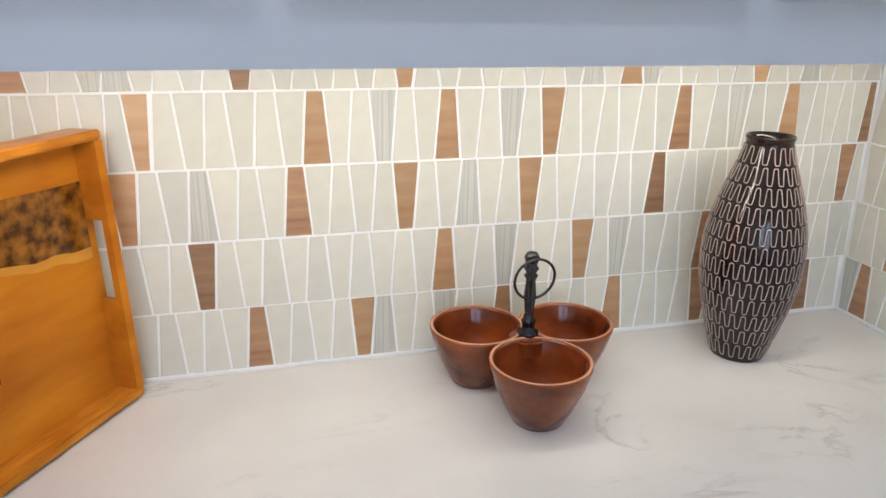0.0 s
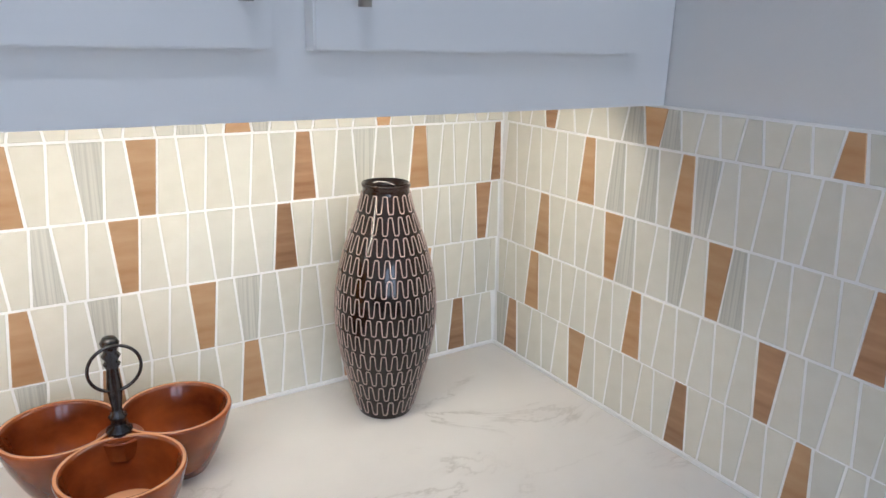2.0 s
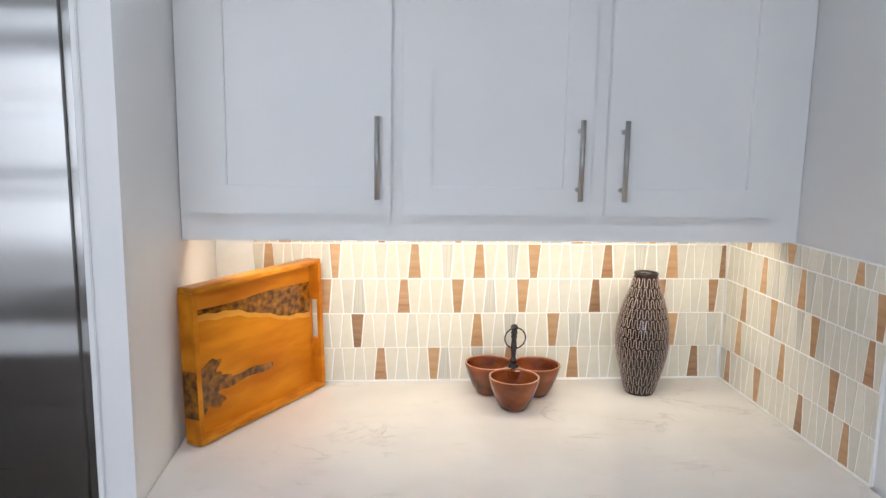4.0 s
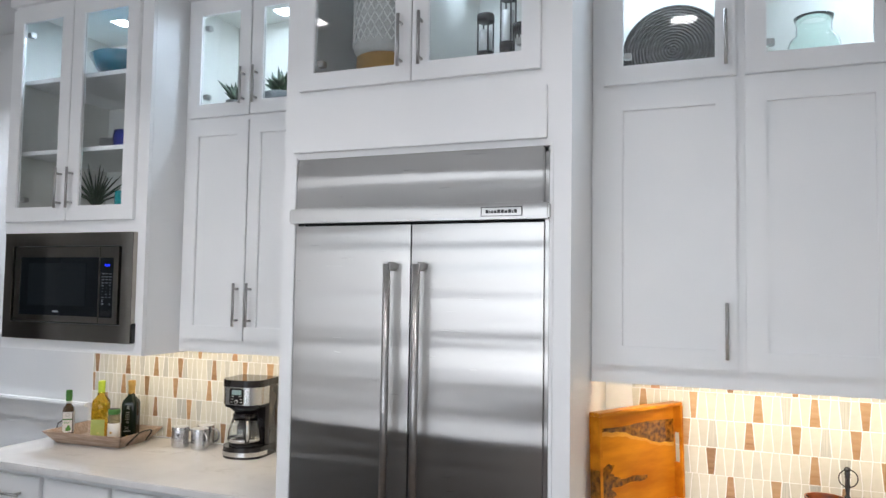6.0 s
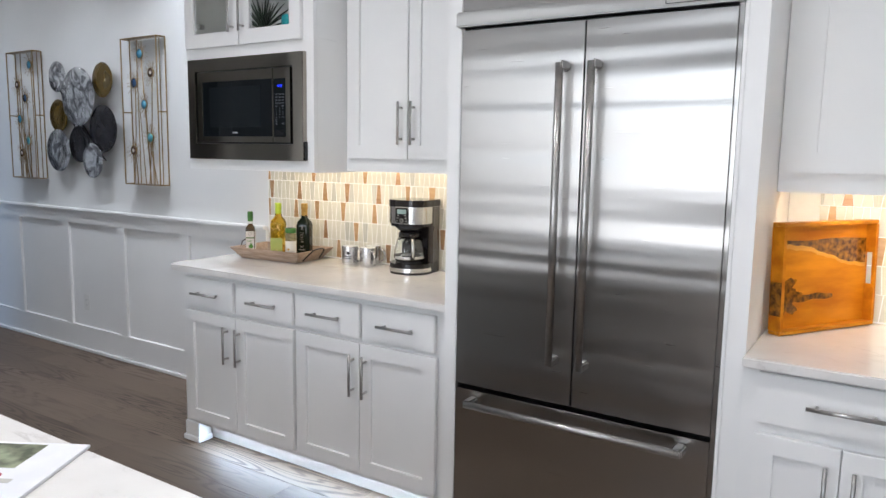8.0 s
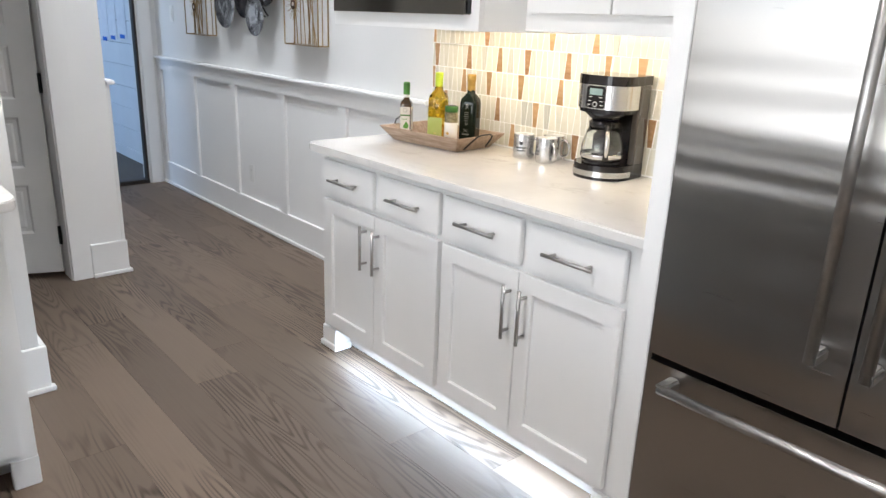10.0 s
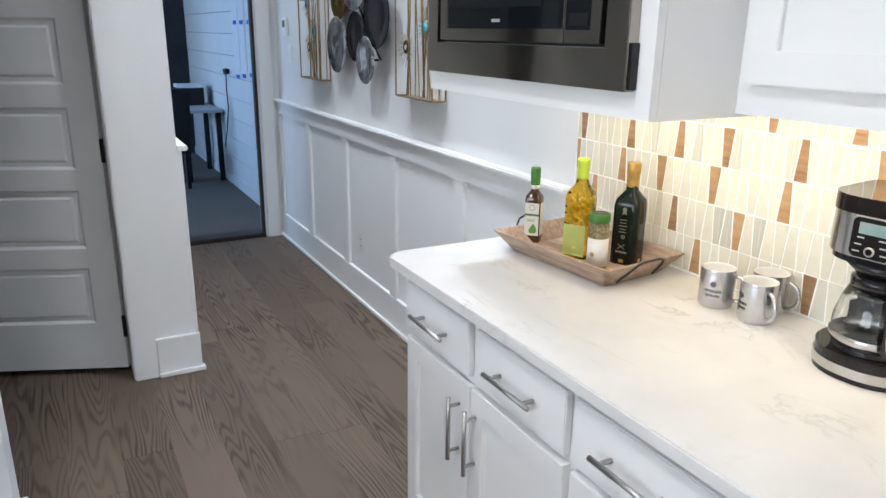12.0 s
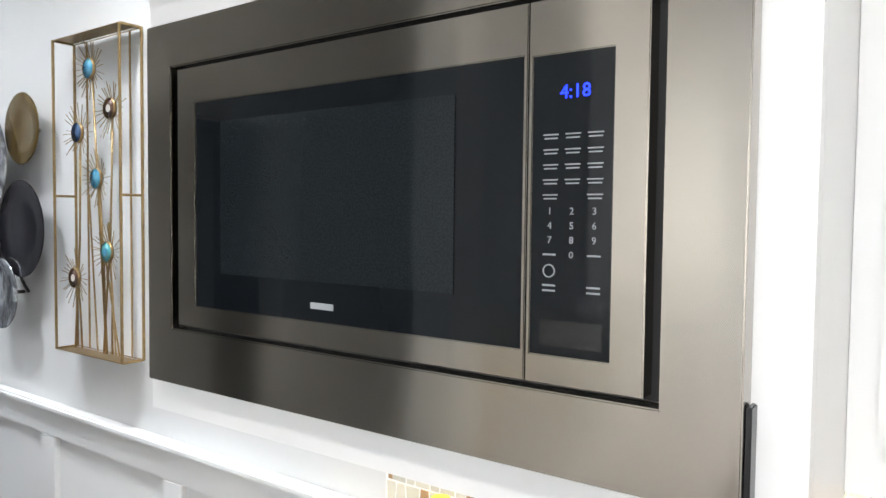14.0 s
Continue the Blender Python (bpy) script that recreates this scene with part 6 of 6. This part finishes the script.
for x, y, hh, lab in ((-0.835, 0.60, 0.33, "black lantern holder with white candles"), (-0.765, 0.66, 0.43, "taller black lantern holder with white candles"), (-0.690, 0.58, 0.27, "short black lantern holder with white candles")):
    c = thing("candle_holder", lab, "candle holder", (x, y, 2.3925), group="black candle holders")
    for k in range(4):
        a = math.tau * k / 4 + 0.6
        part("rod", rod((0.030 * math.cos(a), 0.030 * math.sin(a), 0.0), (0.030 * math.cos(a), 0.030 * math.sin(a), hh), 0.0035, 6), IRON, c)
    for z0 in (0.0, hh * 0.48, hh - 0.028):
        part("ring", lathe([(0.0, z0), (0.031, z0), (0.033, z0 + 0.004), (0.033, z0 + 0.024), (0.031, z0 + 0.028), (0, z0 + 0.028)], 24), IRON, c, "black disc", True)
    for z0, z1 in ((0.0285, hh * 0.40), (hh * 0.48 + 0.0285, hh * 0.9 - 0.03)):
        part("candle", lathe([(0, z0), (0.024, z0), (0.024, z1), (0, z1)], 24), CANDLE, c, "white candle", True)

WICKER = material("dark_wicker", (0.016, 0.014, 0.013), 0.4, second=(0.055, 0.047, 0.04), scale=50, bump=0.4)
wt = thing("woven_tray", "round dark woven tray leaning in the glass cabinet", "woven tray", (-0.185, 0.90, 2.4225), tilt=-8)
part("disc", lathe([(0, 0.004), (0.19, 0.004), (0.19, -0.002), (0, -0.002)], 48, (0, 0, 0.198), "y"), WICKER, wt)
for k in range(16):
    r0 = 0.006 + k * 0.0118
    n = max(12, int(r0 * 300))
    pts = [(r0 * math.cos(a), -0.006 - 0.003 * math.sin(n * a * 0.5), 0.198 + r0 * math.sin(a)) for a in [math.tau * j / (n * 2) for j in range(n * 2)]]
    part("woven_ring", tube(bmesh.new(), pts, 0.0048, 5, True), WICKER, wt, smooth=True)
gj = thing("glass_jar", "wide clear green-tinted glass jar", "jar", (0.287, 0.82, 2.4225))
GREENGLASS = material("greenish_glass", (0.86, 0.95, 0.92), 0.01, transmission=1.0, ior=1.45)
gjb = part("glass", lathe([(0, 0), (0.075, 0), (0.085, 0.012), (0.087, 0.11), (0.078, 0.145), (0.058, 0.165), (0.056, 0.20), (0.064, 0.226), (0.061, 0.227), (0.053, 0.20), (0.055, 0.163), (0.075, 0.143), (0.083, 0.11), (0.081, 0.014), (0, 0.006)], 40), GREENGLASS, gj, smooth=True)
gjb.visible_shadow = False

# ---------------------------------------------------------------- magazine on the island
REDINK = material("red_print", (0.4, 0.03, 0.04), 0.5)
mg = thing("magazine", "white magazine with pictures lying on the island", "magazine", (-1.42, -1.36, COUNTER + 0.0005), 30)
part("pages", boxes((-0.15, 0.15, -0.11, 0.11, 0, 0.006), bevel=0.001), PAPER, mg)
FOLIAGEPIC = material("printed_picture", (0.07, 0.08, 0.05), 0.4, second=(0.30, 0.33, 0.22), scale=22, contrast=(0.4, 0.6))
part("picture", boxes((-0.14, 0.075, 0.0, 0.10, 0.0062, 0.0066)), FOLIAGEPIC, mg, "printed photograph")
part("title_bar", boxes((-0.13, 0.10, -0.055, -0.040, 0.0062, 0.0066)), GREYINK, mg, "grey line of title lettering")
for k in range(3):
    part("text_line", boxes((-0.13, 0.05 - 0.02 * k, -0.072 - 0.010 * k, -0.068 - 0.010 * k, 0.0062, 0.0066)), GREYINK, mg, "thin grey line of print")
part("printed_spot", lathe([(0.0, 0.0062), (0.011, 0.0062), (0.011, 0.0066), (0.0, 0.0066)], 16, (0.06, -0.03, 0)), REDINK, mg, "small red printed spot")

# ---------------------------------------------------------------- tiles and planks
random.seed(7)


def tile_mesh(name, wide_top, h, thick=0.006, w=0.0280, lean=0.0078):
    """A tapering tile of unit nominal width w, standing in x and z, its face to -y."""
    t, b = (w + lean, w - lean) if wide_top else (w - lean, w + lean)
    bm = bmesh.new()
    i = 0.0012
    back = [bm.verts.new(p) for p in ((-b / 2, 0, 0), (b / 2, 0, 0), (t / 2, 0, h), (-t / 2, 0, h))]
    mid = [bm.verts.new((v.co.x, -thick + i, v.co.z)) for v in back]
    front = [bm.verts.new(p) for p in ((-b / 2 + i, -thick, i), (b / 2 - i, -thick, i), (t / 2 - i, -thick, h - i), (-t / 2 + i, -thick, h - i))]
    bm.faces.new(front)
    for a, c in ((back, mid), (mid, front)):
        for k in range(4):
            bm.faces.new((a[k], a[(k + 1) % 4], c[(k + 1) % 4], c[k]))
    me = bpy.data.meshes.new(name)
    bm.to_mesh(me)
    bm.free()
    return me


TILE_W, TILE_H = 0.0305, 0.0988
SHAPES = {}


def tile_data(wide, h, mat):
    key = (wide, round(h, 4), mat.name)
    if key not in SHAPES:
        me = tile_mesh("tile", wide, h)
        me.materials.append(mat)
        SHAPES[key] = me
    return SHAPES[key]


def backsplash(parent, x0, x1, rows, place):
    """rows: (z0, height, [(x, wide_top), ...] of the brown tiles). place(x, z) gives the pose of a tile."""
    for z0, h, marks in rows:
        marks = sorted(marks)
        xs = []
        first, wide0 = marks[0]
        x, wide = first, wide0
        while x > x0 - 0.006:
            xs.append((x, wide, TILE_W, x == first))
            x, wide = x - TILE_W, not wide
        for (a, wa), (b, wb_) in zip(marks, marks[1:] + [(None, None)]):
            if b is None:
                x, wide = a + TILE_W, not wa
                while x < x1 + 0.006:
                    xs.append((x, wide, TILE_W, False))
                    x, wide = x + TILE_W, not wide
                break
            n = max(1, round((b - a) / TILE_W))
            if (n % 2 == 0) != (wa == wb_):
                n = n + 1 if abs((b - a) / (n + 1) - TILE_W) < abs((b - a) / max(n - 1, 1) - TILE_W) else max(n - 1, 1)
            p = (b - a) / n
            for k in range(1, n):
                xs.append((a + p * k, wa if k % 2 == 0 else not wa, p, False))
            xs.append((b, wb_, p, True))
        for x, wide, p, mark in xs:
            if mark:
                mat = T_BROWN if random.random() < 0.40 else T_TAN
            else:
                u = random.random()
                mat = T_CREAM if u < 0.72 else T_GREY if u < 0.94 else T_RIB
            s = p / TILE_W
            lo, hi = x - p / 2 - 0.003, x + p / 2 + 0.003
            if lo < x0:
                x, s = (x0 + hi) / 2, (hi - x0) / 0.0385
            if hi > x1:
                x, s = (lo + x1) / 2, (x1 - lo) / 0.0385
            if s < 0.25:
                continue
            ob = new("tile", tile_data(wide, h, mat))
            ob.parent = parent
            ob.matrix_basis = POSED[parent].inverted() @ place(x, z0) @ Matrix.Diagonal((s, 1, 1, 1))


def caulk(parent, *rows):
    for r in rows:
        part("caulk_line", boxes(r, bevel=0.001), GROUT, parent, "white caulk line", inplace=True)


TZ = (0.9185, 1.0155, 1.1170, 1.2185, 1.3200)
W, N = True, False
sb = solid("backsplash_north", boxes((-0.4435, RIGHT - 0.008, WALL - 0.0072, WALL - 0.0005, COUNTER + 0.0005, 1.3735)), GROUT, "cream and copper tapered glass tile backsplash", "backsplash")
backsplash(sb, -0.345, RIGHT - 0.009, [
    (TZ[0], 0.0955, [(0.012, N), (0.165, W), (0.386, N), (0.577, N), (0.737, W), (0.945, N)]),
    (TZ[1], TILE_H, [(-0.055, W), (0.290, N), (0.513, W), (0.735, N), (0.872, W)]),
    (TZ[2], TILE_H, [(-0.145, W), (0.077, N), (0.231, W), (0.420, W), (0.635, N), (0.83, W), (0.990, W)]),
    (TZ[3], TILE_H, [(-0.30, N), (-0.117, W), (0.107, N), (0.292, N), (0.450, W), (0.667, N), (0.862, N), (1.020, N)]),
    (TZ[4], 0.051, [(-0.255, N), (0.013, W), (0.230, W), (0.574, N), (0.797, W)]),
], lambda x, z: pose(x, WALL - 0.002, z))
caulk(sb, (-0.443, RIGHT - 0.0067, WALL - 0.0105, WALL - 0.0066, COUNTER - 0.004, COUNTER + 0.004), (RIGHT - 0.0085, RIGHT - 0.0066, WALL - 0.0085, WALL - 0.0066, COUNTER + 0.004, 1.373))
se = solid("backsplash_east", boxes((RIGHT - 0.0072, RIGHT - 0.0005, 0.295, WALL - 0.0067, COUNTER + 0.0005, 1.374)), GROUT, "cream and copper tapered glass tile backsplash on the end wall", "backsplash")
backsplash(se, 0.003, 0.682, [
    (TZ[0], 0.0955, [(0.213, W), (0.415, N), (0.589, N), (0.05, N)]),
    (TZ[1], TILE_H, [(0.322, N), (0.532, W), (0.10, N)]),
    (TZ[2], TILE_H, [(0.116, N), (0.267, W), (0.445, W), (0.641, N)]),
    (TZ[3], TILE_H, [(0.207, N), (0.382, N), (0.660, W)]),
    (TZ[4], 0.051, [(0.118, W), (0.322, W), (0.582, N)]),
], lambda x, z: pose(RIGHT - 0.002, 0.978 - x, z, 0, 0, -90))
caulk(se, (RIGHT - 0.0105, RIGHT - 0.0066, 0.295, WALL - 0.011, COUNTER - 0.004, COUNTER + 0.004))
sw = solid("backsplash_west", boxes((-3.152, -1.5005, WALL - 0.0072, WALL - 0.0005, COUNTER + 0.0005, 1.3935)), GROUT, "cream and copper tapered glass tile backsplash by the coffee maker", "backsplash")
backsplash(sw, -3.150, -1.502, [
    (TZ[0], 0.0955, [(-2.62, N), (-2.287, W), (-1.75, N)]),
    (TZ[1], TILE_H, [(-3.05, N), (-2.714, N), (-2.50, W), (-2.10, N), (-1.957, W), (-1.62, N)]),
    (TZ[2], TILE_H, [(-3.147, W), (-2.932, N), (-2.776, W), (-2.590, W), (-2.378, N), (-2.14, W), (-1.80, W)]),
    (TZ[3], TILE_H, [(-3.12, W), (-2.905, N), (-2.717, N), (-2.562, W), (-2.351, N), (-2.168, W), (-2.022, W), (-1.72, N)]),
    (TZ[4], 0.070, [(-3.146, N), (-2.80, W), (-2.441, W), (-2.229, N), (-1.85, W)]),
], lambda x, z: pose(x, WALL - 0.002, z))
caulk(sw, (-3.152, -1.502, WALL - 0.0105, WALL - 0.0066, COUNTER - 0.004, COUNTER + 0.004))
sp = solid("backsplash_wall_end", boxes((-3.3845, -3.3784, -2.5, -0.862, COUNTER + 0.0005, 1.3895)), GROUT, "cream and copper tapered glass tile backsplash at the wall end", "backsplash")
backsplash(sp, 0.864, 1.9, [
    (TZ[0], 0.0955, [(0.91, N), (1.1, W), (1.4, N)]), (TZ[1], TILE_H, [(1.0, W), (1.25, N)]), (TZ[2], TILE_H, [(0.95, N), (1.2, W)]),
    (TZ[3], TILE_H, [(1.05, N), (1.3, W)]), (TZ[4], 0.066, [(0.98, W), (1.2, N)]),
], lambda x, z: pose(-3.383, -x, z, 0, 0, 90))

# oak floor
floor_ob = bpy.data.objects["floor"]
PW = 0.178
PLANK = {}
yy = WALL - PW / 2
while yy > SOUTH:
    x = -6.65 - random.random() * 1.5
    while x < RIGHT:
        ln = random.choice((1.2, 1.5, 1.8, 1.8))
        a, b = max(x, -6.65), min(x + ln, RIGHT)
        x += ln
        if b - a < 0.05:
            continue
        key = round(b - a, 2)
        if key not in PLANK:
            bm = box(bmesh.new(), -key / 2 + 0.0002, key / 2 - 0.0002, -PW / 2 + 0.0002, PW / 2 - 0.0002, -0.0115, 0.0)
            bmesh.ops.bevel(bm, geom=[e for e in bm.edges if e.verts[0].co.z > -0.001 and e.verts[1].co.z > -0.001], offset=0.0008, segments=1, affect="EDGES")
            PLANK[key] = mesh_of("plank", bm, OAK)
        ob = new("plank", PLANK[key])
        ob.parent = floor_ob
        ob.location = ((a + b) / 2, yy, 0.0)
    yy -= PW
